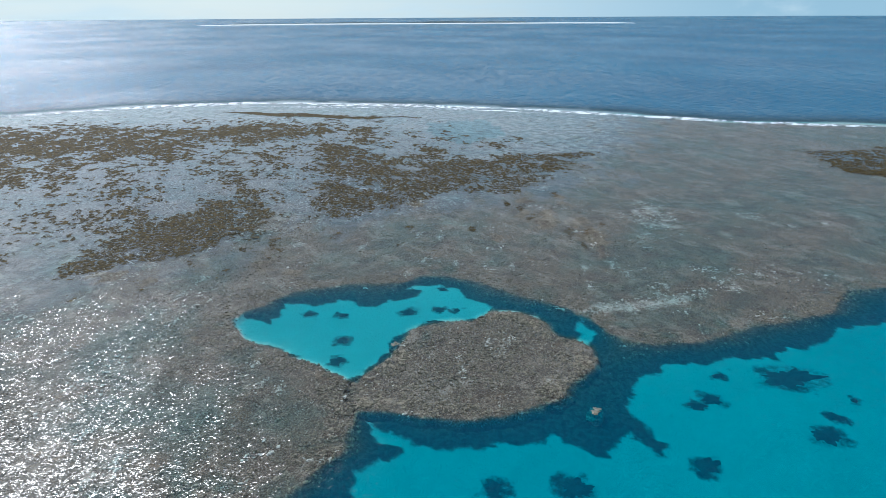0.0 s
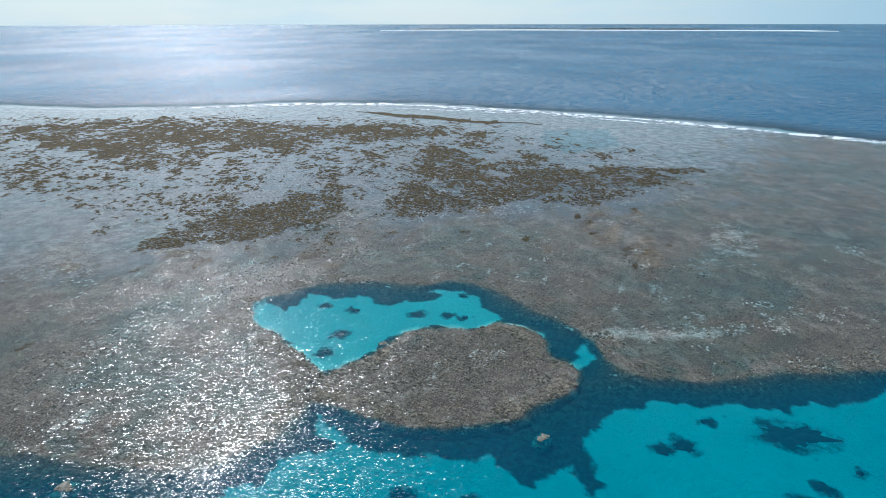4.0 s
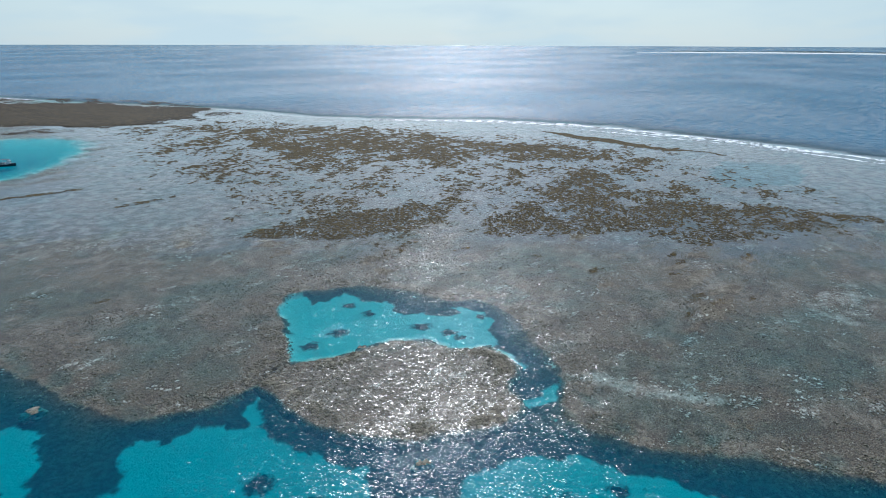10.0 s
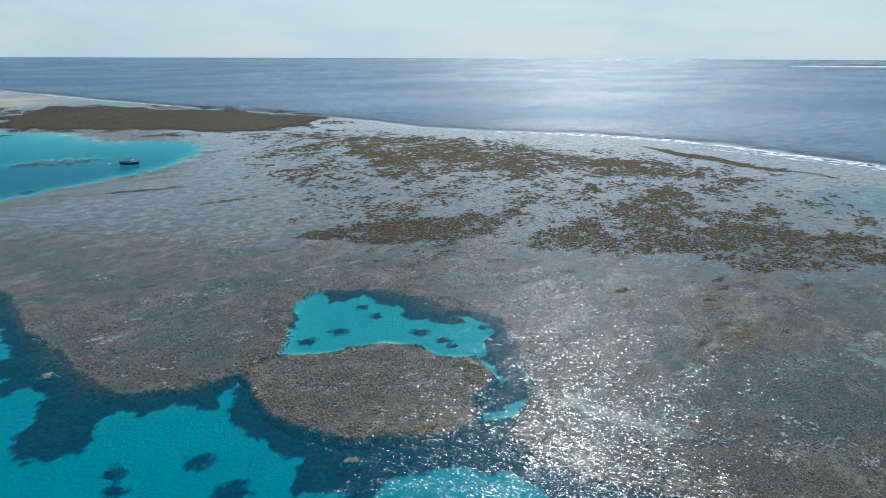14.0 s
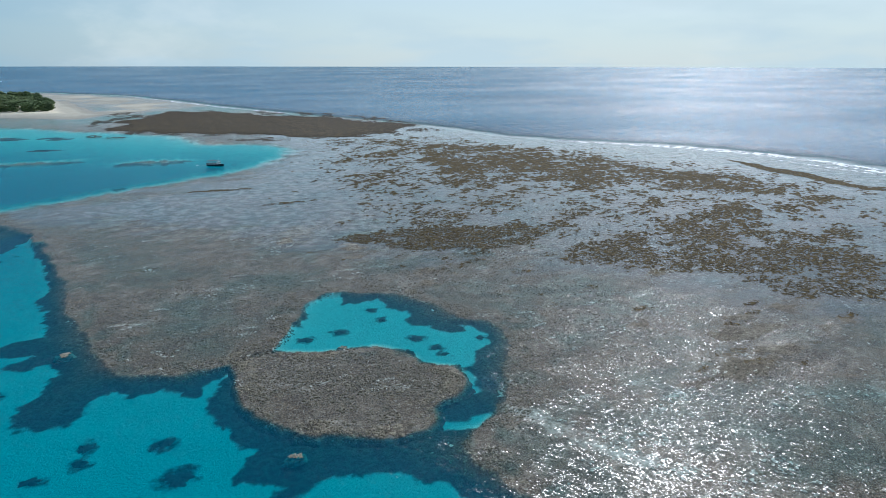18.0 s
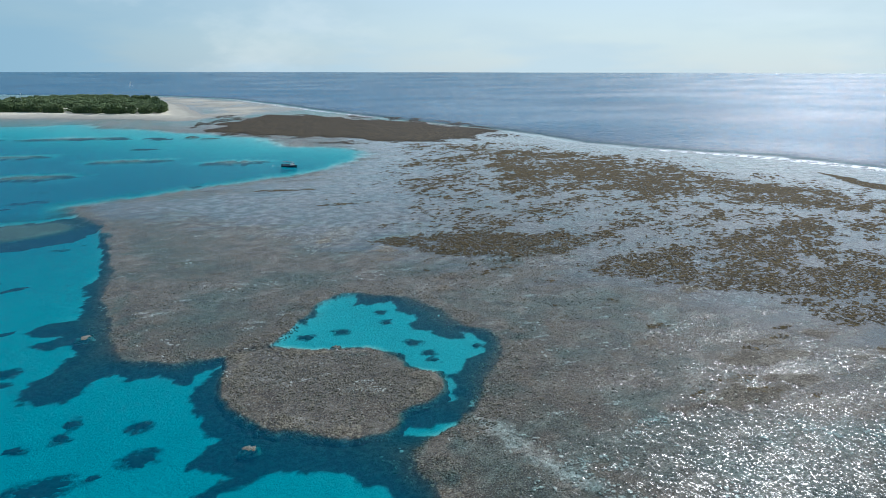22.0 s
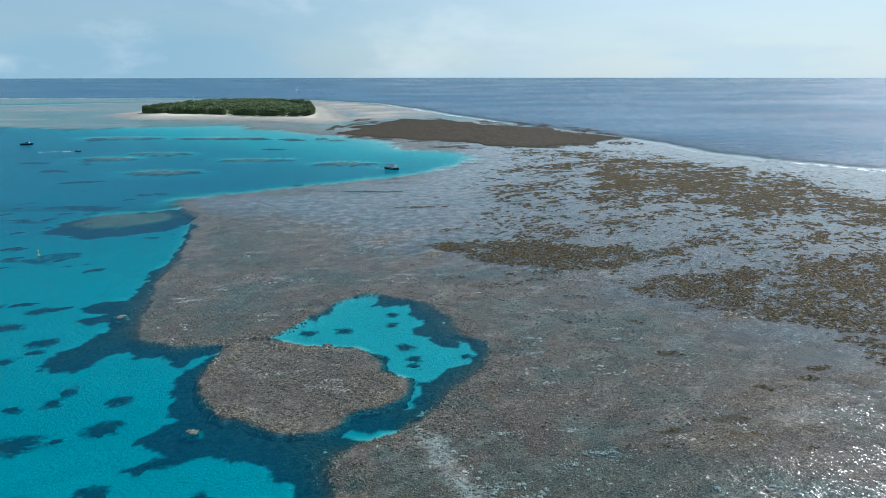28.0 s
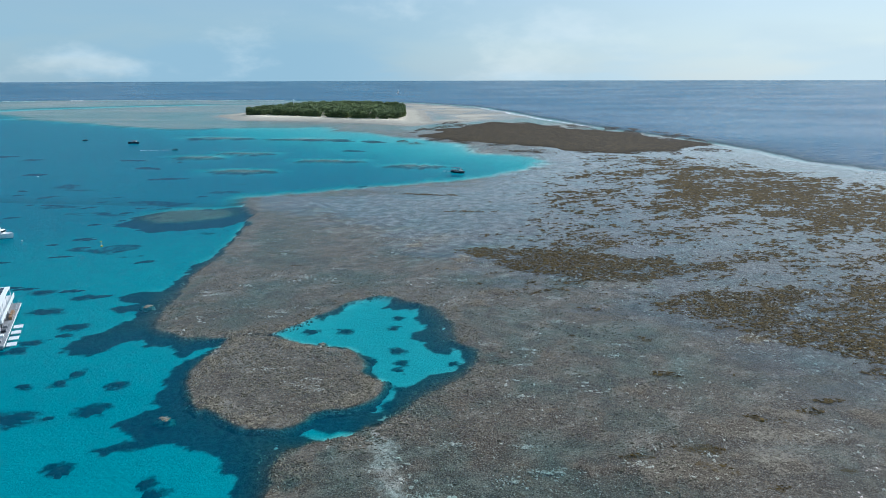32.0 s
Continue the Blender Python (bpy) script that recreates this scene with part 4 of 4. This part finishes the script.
EDGE = [(296, -230), (303, -132), (326, -72), (347, 0), (354, 82), (355, 177), (342, 216), (322, 262), (297, 294), (262, 330)]
surf(EDGE, 7.0, 0.9, "surf", "white breaking surf along the ocean edge of the reef")
surf([(330, -40), (341, 30), (343, 110), (336, 180)], 4.0, 0.15, "surf", "thin spent foam inside the breaker line")
surf([(-600, 1668), (-776, 1680), (-1140, 1650), (-1400, 1510), (-1600, 1250)], 11.0, 1.2, "surf", "distant white surf on the far reef edge")
surf([(-90, 1325), (0, 1060), (41, 942), (78, 832), (130, 700)], 4.0, 0.4, "surf", "low surf off the island sand flat")


# ------------------------------------------------------------------ island trees
def tree_thing(seed):
    r2 = np.random.default_rng(seed)
    root = tagged(new("tree"), "dense dark green coastal tree at the island edge", "tree", "island trees")
    bm = bmesh.new()
    h = r2.uniform(5, 7)
    rod(bm, (0, 0, -0.5), (0.3, 0.1, h * 0.55), 0.32, 7)
    for k in range(4):
        a = k * 1.6 + r2.uniform(0, 1)
        rod(bm, (0.3, 0.1, h * 0.5), (2.2 * math.cos(a), 2.2 * math.sin(a), h * 0.95), 0.14, 5)
    part("trunk", bm, BARK, root)
    n = 120
    a, rr = r2.uniform(0, 6.28, n), np.sqrt(r2.uniform(0, 1, n)) * 4.2
    top = h + 3.2 * np.sqrt(np.clip(1 - (rr / 4.6) ** 2, 0, 1))
    pz = top - r2.uniform(0, 1, n) ** 1.3 * (top - 0.5)
    co, tris = leaf_clumps(rr * np.cos(a), rr * np.sin(a), pz, r2.uniform(0.7, 1.5, n))
    crown = new("crown", mesh_of("crown", co, tris, HAZED_LEAF))
    crown.parent = root
    return root


trees = [tree_thing(1200 + k) for k in range(4)]
edge_pts = along(WOOD_EDGE, 240, 0.0, 9.0)
edge_pts = edge_pts[np.argsort(edge_pts[:, 1])]
for k, (tx, ty) in enumerate(edge_pts):
    tz = float(bottom([tx], [ty])[0])
    sc = rng.uniform(0.8, 1.35)
    if k < 4:
        trees[k].matrix_basis, trees[k].scale = pose(tx, ty, tz, 0, 0, rng.uniform(0, 360)), (sc, sc, sc)
    else:
        ob = copy_thing(trees[k % 4], pose(tx, ty, tz, 0, 0, rng.uniform(0, 360)))
        ob.scale = (sc, sc, sc * rng.uniform(0.9, 1.15))


def forest():
    """Broad rounded crowns of uneven height, close together."""
    x, y = rng.uniform(-440, -130, 3600), rng.uniform(800, 1260, 3600)
    sd = sdist(WOOD_EDGE, x, y)
    ok = sd > 2
    x, y, sd = x[ok][:1200], y[ok][:1200], sd[ok][:1200]
    h = 7.0 + 5.5 * sstep(2, 60, sd) + 2.0 * fbm(x, y, 45, 801) + rng.uniform(-1.6, 2.0, len(x)) + 2.7
    wide = rng.uniform(4.5, 8.5, len(x))[:, None]
    n = 24
    a, rr = rng.uniform(0, 6.28, (len(x), n)), np.sqrt(rng.uniform(0, 1, (len(x), n)))
    pz = h[:, None] - rr ** 2 * 3.4 - rng.uniform(0, 0.9, rr.shape)
    pz = np.where(sd[:, None] < 14, pz - rng.uniform(0, 1, rr.shape) ** 1.5 * (pz - 3.0), pz)
    px, py = x[:, None] + rr * wide * np.cos(a), y[:, None] + rr * wide * np.sin(a)
    co, tris = leaf_clumps(px.ravel(), py.ravel(), pz.ravel(), rng.uniform(1.0, 2.4, px.size), 0.5)
    return tagged(new("forest", mesh_of("forest", co, tris, HAZED_LEAF)), "dense green forest canopy covering the island", "forest", kind="stuff")


forest()


# ------------------------------------------------------------------ sky veil
def sky_veil():
    radius, nu, nv = 4780.0, 96, 26
    el = np.radians(1.6 + np.linspace(0, 1, nv) ** 1.8 * 86)
    az = np.linspace(0, 2 * np.pi, nu, endpoint=False)
    e, a = np.meshgrid(el, az, indexing="ij")
    co = np.stack([radius * np.cos(e) * np.cos(a), radius * np.cos(e) * np.sin(a), radius * np.sin(e) - 180], -1).reshape(-1, 3)
    i, j = np.meshgrid(np.arange(nv - 1), np.arange(nu), indexing="ij")
    q = np.stack([i * nu + j, i * nu + (j + 1) % nu, (i + 1) * nu + (j + 1) % nu, (i + 1) * nu + j], -1).reshape(-1, 4)
    ob = new("backdrop", mesh_of("backdrop", co, q, veil_material(), True))
    ob.visible_shadow = False
    return tagged(ob, "pale sky with thin bright cloud and soft heaps", "sky", kind="structure")


sky_veil()


# ------------------------------------------------------------------ boats
def hull_mesh(length, beam, low, high, bow=0.55):
    """A lofted hull: flared sides, raked pointed bow, square stern, closed with a deck."""
    bm = bmesh.new()
    n = 9
    rings = []
    for i in range(n):
        f = i / (n - 1)
        half = beam / 2 * (1 - max(0, (f - bow) / (1 - bow)) ** 2.2)
        half = max(half, 0.04)
        sheer = high + 0.35 * max(0, f - 0.4) ** 2 * high
        x = (f - 0.5) * length
        rake = 0.25 * max(0, f - 0.6) * length * 0.4
        ring = [(x, -half * 0.55, low), (x + rake * 0.5, -half * 0.9, (low + sheer) / 2), (x + rake, -half, sheer), (x + rake, half, sheer), (x + rake * 0.5, half * 0.9, (low + sheer) / 2), (x, half * 0.55, low)]
        rings.append([bm.verts.new(p) for p in ring])
    for a, b in zip(rings, rings[1:]):
        for k in range(6):
            bm.faces.new((a[k], b[k], b[(k + 1) % 6], a[(k + 1) % 6]))
    bm.faces.new(rings[0])
    bm.faces.new(rings[-1][::-1])
    return bm


def boat_root(x, y, heading, label, name="boat", category="boat"):
    root = tagged(new(name), label, category)
    root.matrix_basis = pose(x, y, 0, 0, 0, heading)
    return root


def wake(x, y, heading, length, width):
    """A strip of foam trailing behind a boat."""
    t = np.linspace(0, 1, 14)
    w = width * (0.25 + 0.75 * t) * (1 - 0.3 * t)
    co = np.concatenate([np.stack([-t * length, sgn * w * (1 + 0.2 * rng.uniform(-1, 1, 14)), 0.05 + 0.05 * (1 - t)], -1) for sgn in (-1, 0, 1)])
    co[14:28, 2] += 0.12
    q = np.array([(i + j * 14, i + 1 + j * 14, i + 15 + j * 14, i + 14 + j * 14) for j in range(2) for i in range(13)])
    ob = new("wake", mesh_of("wake", co, q, FOAM, True))
    ob.matrix_basis = pose(x, y, 0, 0, 0, heading)
    return tagged(ob, "white foam wake behind a slow boat", "foam", kind="structure")


def tour_boat(x, y, heading):
    root = boat_root(x, y, heading, "dark tour boat with canopy roof on turquoise lagoon water", "tour_boat")
    part("hull", hull_mesh(10.0, 3.4, -0.3, 1.1), NAVY, root)
    part("rub_rail", slab(-5.02, -1.74, 0.82, 2.2, 1.74, 0.94, 0.03), WHITE, root)
    part("deck", slab(-4.8, -1.5, 1.1, 3.0, 1.5, 1.16), GREY, root)
    part("canopy", slab(-4.6, -1.7, 3.0, 2.6, 1.7, 3.16, 0.06), NAVY, root, "dark flat canopy roof")
    part("cabin", slab(1.3, -1.1, 1.16, 2.9, 1.1, 2.5, 0.12), WHITE, root)
    part("windscreen", slab(2.9, -0.95, 1.75, 2.97, 0.95, 2.4), GLASS, root)
    for px in (-4.3, -2.2, -0.1, 2.3):
        for py in (-1.5, 1.5):
            part("post", stick((px, py, 1.1), (px, py, 3.02), 0.05), STEEL, root)
    for px in (-3.6, -2.4, -1.2, 0.0):
        for py in (-1.0, 1.0):
            part("seat", slab(px - 0.25, py - 0.5, 1.16, px + 0.25, py + 0.5, 1.6, 0.05), GREY, root)
    for py in (-0.5, 0.5):
        part("outboard_engine", slab(-5.5, py - 0.22, 0.2, -5.0, py + 0.22, 1.5, 0.1), NAVY, root)
    part("aerial", stick((2.0, 0.6, 3.1), (1.8, 0.6, 5.0), 0.025, 4), WHITE, root)


def launch(x, y, heading, length, label):
    root = boat_root(x, y, heading, label, "motor_launch")
    k = length / 9.0
    part("hull", hull_mesh(length, 2.9 * k, -0.3 * k, 1.2 * k), NAVY, root)
    part("cabin", slab(-0.6 * k, -1.0 * k, 1.1 * k, 2.2 * k, 1.0 * k, 2.3 * k, 0.15 * k), WHITE, root)
    part("window", slab(-0.4 * k, -1.03 * k, 1.6 * k, 2.0 * k, 1.03 * k, 2.05 * k), GLASS, root)
    part("roof", slab(-2.4 * k, -1.15 * k, 2.34 * k, 2.5 * k, 1.15 * k, 2.46 * k, 0.05 * k), NAVY, root)
    for px in (-2.2, -0.9):
        for py in (-1.0, 1.0):
            part("post", stick((px * k, py * k, 1.1 * k), (px * k, py * k, 2.36 * k), 0.05), STEEL, root)
    part("outboard_engine", slab(-5.0 * k, -0.25 * k, 0.1 * k, -4.5 * k, 0.25 * k, 1.5 * k, 0.08 * k), GREY, root)


def cruiser(x, y, heading):
    root = boat_root(x, y, heading, "white motor cruiser with flybridge moored in the lagoon", "motor_cruiser")
    part("hull", hull_mesh(12.5, 4.2, -0.4, 1.7), WHITE, root)
    part("stripe", slab(-6.27, -2.12, 0.5, 1.0, 2.12, 0.7), NAVY, root)
    part("cabin", slab(-3.5, -1.6, 1.7, 3.0, 1.6, 3.2, 0.25), WHITE, root)
    part("window", slab(-3.0, -1.63, 2.3, 2.6, 1.63, 2.8), GLASS, root)
    part("windscreen", slab(3.0, -1.3, 2.2, 3.06, 1.3, 2.95), GLASS, root)
    part("flybridge", slab(-3.0, -1.5, 3.2, 1.2, 1.5, 3.9, 0.15), WHITE, root)
    part("hardtop", slab(-3.2, -1.5, 5.1, 0.8, 1.5, 5.22, 0.05), WHITE, root)
    for px in (-2.9, 0.6):
        for py in (-1.3, 1.3):
            part("post", stick((px, py, 3.8), (px, py, 5.12), 0.05), STEEL, root)
    for py in (-1, 1):
        bm = bmesh.new()
        for k in range(7):
            f = k / 6
            rod(bm, (1.5 + 4.2 * f, py * (2.0 - 1.5 * f ** 2), 1.75), (1.5 + 4.2 * f, py * (2.0 - 1.5 * f ** 2), 2.5), 0.025, 4)
            if k:
                g = (k - 1) / 6
                rod(bm, (1.5 + 4.2 * g, py * (2.0 - 1.5 * g ** 2), 2.5), (1.5 + 4.2 * f, py * (2.0 - 1.5 * f ** 2), 2.5), 0.025, 4)
        part("bow_rail", bm, STEEL, root)


def buoy(x, y, r, material, label, staff=0.0):
    root = boat_root(x, y, 0, label, "buoy", "buoy")
    bm = bmesh.new()
    bmesh.ops.create_uvsphere(bm, u_segments=10, v_segments=7, radius=r)
    part("float", bm, material, root)
    part("collar", stick((0, 0, r * 0.85), (0, 0, r * 1.15), r * 0.35, 8), WHITE, root)
    if staff:
        part("staff", stick((0, 0, r), (0, 0, staff), 0.05), WHITE, root)
        part("top_mark", slab(-0.22, -0.22, staff, 0.22, 0.22, staff + 0.4, 0.05), material, root)


def yacht(x, y, heading, z):
    root = boat_root(x, y, heading, "distant white sailing yacht on the open sea", "sailing_yacht")
    root.location.z = z
    part("hull", hull_mesh(13, 3.8, -0.3, 1.4, 0.35), WHITE, root)
    part("mast", stick((0.5, 0, 1.2), (0.5, 0, 17), 0.12), STEEL, root)
    bm = bmesh.new()
    vs = [bm.verts.new(p) for p in ((0.3, 0.0, 2.2), (-5.2, 0.5, 2.4), (0.3, 0.0, 16.2), (-2.6, 0.45, 8.5))]
    bm.faces.new((vs[0], vs[1], vs[3]))
    bm.faces.new((vs[0], vs[3], vs[2]))
    bmesh.ops.solidify(bm, geom=bm.faces[:], thickness=0.05)
    part("sail", bm, WHITE, root)
    part("cabin", slab(-1.5, -1.0, 1.4, 2.2, 1.0, 2.0, 0.15), WHITE, root)


tour_boat(0, 292, -30)
wake(-4.4, 294.5, -30, 7, 1.6)
launch(-331, 457, 5, 10.0, "dark motor launch with white cabin anchored in the lagoon")
launch(-397, 479, 40, 5.0, "small dark runabout anchored in the lagoon")
launch(-259, 403, 12, 4.5, "small dinghy under way across the lagoon")
wake(-262, 402.4, 12, 26, 1.2)
cruiser(-159, 88.5, 8)
buoy(-109.6, 81, 0.45, YELLOW, "yellow marker buoy with short staff floating in the lagoon", 1.6)
buoy(-145, 84.6, 0.3, WHITE, "white mooring buoy floating in the lagoon")
buoy(-262.8, 242.5, 0.5, WHITE, "white mooring buoy floating in the lagoon")
yacht(-455, 2370, 20, float(lift(np.array(2413.0))))


# ------------------------------------------------------------------ visitor pontoon
def pontoon():
    root = tagged(new("visitor_pontoon"), "white two-deck visitor pontoon with grey deck and solar roof", "pontoon")
    root.matrix_basis = pose(-71.4, -11.2, 0, 0, 0, 33.4)
    for px in (-12.5, -7.2, -1.8):
        part("float", slab(px - 1.6, 0.3, -0.5, px + 1.6, 33.7, 0.6, 0.15), GREY, root)
    part("deck", slab(-14, 0, 0.6, 0, 34, 0.85, 0.04), GREY, root)
    part("fender_rail", slab(0.0, 0.2, 0.45, 0.12, 33.8, 0.7), WHITE, root)
    part("upper_deck", slab(-14, 11.0, 3.0, -1.4, 34, 3.2, 0.05), WHITE, root)
    part("fascia", slab(-1.4, 11.0, 2.75, -1.25, 34, 3.9), WHITE, root, "white upper deck side panel")
    part("front_fascia", slab(-14, 10.85, 2.75, -1.25, 11.0, 3.9), WHITE, root)
    part("roof", slab(-13.5, 16.0, 5.5, -1.9, 34, 5.7, 0.05), WHITE, root)
    for i in range(5):
        for j in range(6):
            part("solar_panel", slab(-13.1 + i * 2.05, 17.6 + j * 2.6, 5.74, -11.25 + i * 2.05, 19.9 + j * 2.6, 5.8), SOLAR, root)
    for py in (11.3, 16.3, 20, 26, 33.5):
        for px in (-13.6, -7.8, -1.9):
            part("column", stick((px, py, 0.85), (px, py, 3.0), 0.11), WHITE, root)
            if py > 14:
                part("roof_post", stick((px - 0.1, py, 3.2), (px - 0.1, py, 5.52), 0.08), WHITE, root)
    # sloping white stair from the deck to the upper deck
    for side in (-6.2, -4.9):
        bm = bmesh.new()
        rod(bm, (side, 6.4, 0.85), (side, 10.9, 3.2), 0.14, 4)
        part("stringer", bm, WHITE, root)
        part("handrail", rod(bmesh.new(), (side, 6.4, 1.85), (side, 10.9, 4.2), 0.05, 5), WHITE, root)
    for k in range(14):
        part("tread", slab(-6.1, 6.5 + k * 0.32, 1.0 + k * 0.165, -5.0, 6.8 + k * 0.32, 1.05 + k * 0.165), GREY, root)
    # awning over the front deck
    bm = bmesh.new()
    vs = [bm.verts.new(p) for p in ((-13.6, 5.2, 2.7), (-7.0, 5.2, 2.7), (-7.0, 10.8, 3.0), (-13.6, 10.8, 3.0))]
    bm.faces.new(vs)
    bmesh.ops.solidify(bm, geom=bm.faces[:], thickness=0.06)
    part("awning", bm, WHITE, root)
    for px in (-13.4, -7.2):
        part("awning_post", stick((px, 5.3, 0.85), (px, 5.3, 2.72), 0.06), STEEL, root)
    # edge railing
    for k in range(12):
        py = 1.0 + k * 2.9
        part("rail_post", stick((-0.25, py, 0.85), (-0.25, py, 1.9), 0.035, 5), STEEL, root)
    for hz in (1.35, 1.88):
        part("rail", stick((-0.25, 18.4, hz), (-0.25, 32.9, hz), 0.03, 5), STEEL, root)
    # benches, racks and lockers on the open deck
    for k in range(5):
        part("bench", slab(-12.8 + k * 2.2, 1.0, 0.85, -11.3 + k * 2.2, 1.5, 1.3, 0.04), GREY, root)
    for k in range(4):
        py = 3.0 + k * 3.1
        rack = part("equipment_rack", slab(-2.6, py, 0.85, -1.6, py + 0.12, 2.3), STEEL, root)
        for j in range(4):
            part("hanging_gear", slab(-2.5 + j * 0.24, py - 0.18, 1.15, -2.34 + j * 0.24, py, 2.2, 0.03), NAVY, rack)
    for k in range(3):
        part("locker", slab(-1.1, 19.0 + k * 2.0, 0.85, -0.35, 20.7 + k * 2.0, 1.75, 0.05), WOOD, root, "brown timber locker")
    for k in range(4):
        part("table", slab(-11.5 + k * 2.1, 4.6, 1.5, -10.2 + k * 2.1, 5.8, 1.57, 0.03), WHITE, root)
        part("table_leg", stick((-10.85 + k * 2.1, 5.2, 0.85), (-10.85 + k * 2.1, 5.2, 1.5), 0.06), STEEL, root)
    for k in range(9):
        cx, cy = -5.2 + (k % 3) * 1.1, 2.0 + (k // 3) * 4.2
        seat = part("deck_chair", slab(cx, cy, 1.2, cx + 0.5, cy + 0.5, 1.26, 0.02), WHITE, root, "white plastic deck chair")
        part("backrest", slab(cx, cy + 0.46, 1.26, cx + 0.5, cy + 0.52, 1.75, 0.02), WHITE, seat)
        for lx, ly in ((0.05, 0.05), (0.45, 0.05), (0.05, 0.45), (0.45, 0.45)):
            part("leg", stick((cx + lx, cy + ly, 0.85), (cx + lx, cy + ly, 1.2), 0.025, 4), STEEL, seat)
    for k in range(4):
        part("storage_bin", slab(-1.5, 2.2 + k * 3.6, 0.85, -0.6, 3.3 + k * 3.6, 1.45, 0.05), (GREY, WHITE, NAVY, GREY)[k], root)
    # swim platforms with ladders down the side
    for k in range(4):
        py = 1.2 + k * 4.2
        pad = part("swim_platform", slab(0.25, py, 0.05, 2.3, py + 2.4, 0.22, 0.04), WHITE, root, "pale slatted swim platform")
        for j in range(5):
            part("slat", slab(0.3, py + 0.12 + j * 0.46, 0.225, 2.25, py + 0.42 + j * 0.46, 0.26), WHITE, pad)
        for sx in (py + 0.3, py + 2.1):
            part("grab_rail", stick((0.2, sx, 0.1), (0.2, sx, 1.7), 0.03, 5), STEEL, pad)


pontoon()


# ------------------------------------------------------------------ mast on the island, far reef island
def mast():
    root = boat_root(-355, 965, 0, "thin lattice mast rising above the island trees", "lattice_mast", "mast")
    root.location.z = float(bottom([-355], [965])[0])
    top = 21.0
    for k in range(3):
        a = k * 2.094
        part("leg", stick((0.7 * math.cos(a), 0.7 * math.sin(a), -0.3), (0.3 * math.cos(a), 0.3 * math.sin(a), top), 0.12, 5), STEEL, root)
    for k in range(12):
        z0, r0 = k * top / 12, 0.7 - 0.4 * k / 12
        a = k * 2.094
        part("brace", stick((r0 * math.cos(a), r0 * math.sin(a), z0), (r0 * math.cos(a + 2.094), r0 * math.sin(a + 2.094), z0 + top / 12), 0.07, 4), STEEL, root)
    part("platform", slab(-0.9, -0.9, top, 0.9, 0.9, top + 0.2), STEEL, root)
    part("lantern", stick((0, 0, top + 0.2), (0, 0, top + 2.0), 0.5, 8), WHITE, root)


mast()


def far_reef():
    """A low sandy reef island on the horizon, with scrub and surf before it."""
    root = tagged(new("far_reef_island"), "distant low reef island with white surf and scrub", "island")
    a = np.linspace(radians(61), radians(97), 160)
    w = sstep(0, 0.08, (a - a[0])) * sstep(0, 0.03, a[-1] - a)
    rad = 3480 + 40 * fbm(a * 50, a * 0, 8, 911)

    def ring(r, h):
        return np.stack([r * np.sin(a), r * np.cos(a), h + lift(r)], -1)
    co = np.concatenate([ring(rad - 60, -1.0), ring(rad - 20, 1.6 * w), ring(rad + 20, 3.0 * w), ring(rad + 70, -1.0)])
    q = np.array([(i + j * 160, i + 1 + j * 160, i + 161 + j * 160, i + 160 + j * 160) for j in range(3) for i in range(159)])
    bar = new("sand_bar", mesh_of("sand_bar", co, q, FAR_SAND, True))
    bar.parent = root
    n = 900
    t = rng.uniform(0.08, 0.75, n)
    ang = radians(61) + t * radians(36)
    r = 3530 + rng.uniform(0, 90, n)
    hh = np.clip(5 + 5 * fbm(t * 60, t * 0, 7, 915), 1.0, 12)
    co, tris = leaf_clumps(r * np.sin(ang), r * np.cos(ang), lift(r) + hh * rng.uniform(0.2, 1, n), rng.uniform(4, 8, n), 0.5)
    scrub = new("scrub", mesh_of("scrub", co, tris, HAZED_SCRUB))
    scrub.parent = root


FAR_SAND = plain_material("far_sand", (0.62, 0.64, 0.63), (0.74, 0.75, 0.74), 0.02, 0.8)
# scrub greyed towards blue: air haze painted into its colour
HAZED_SCRUB = plain_material("hazed_scrub", (0.16, 0.2, 0.2), (0.22, 0.26, 0.25), 0.02, 0.9)
far_reef()
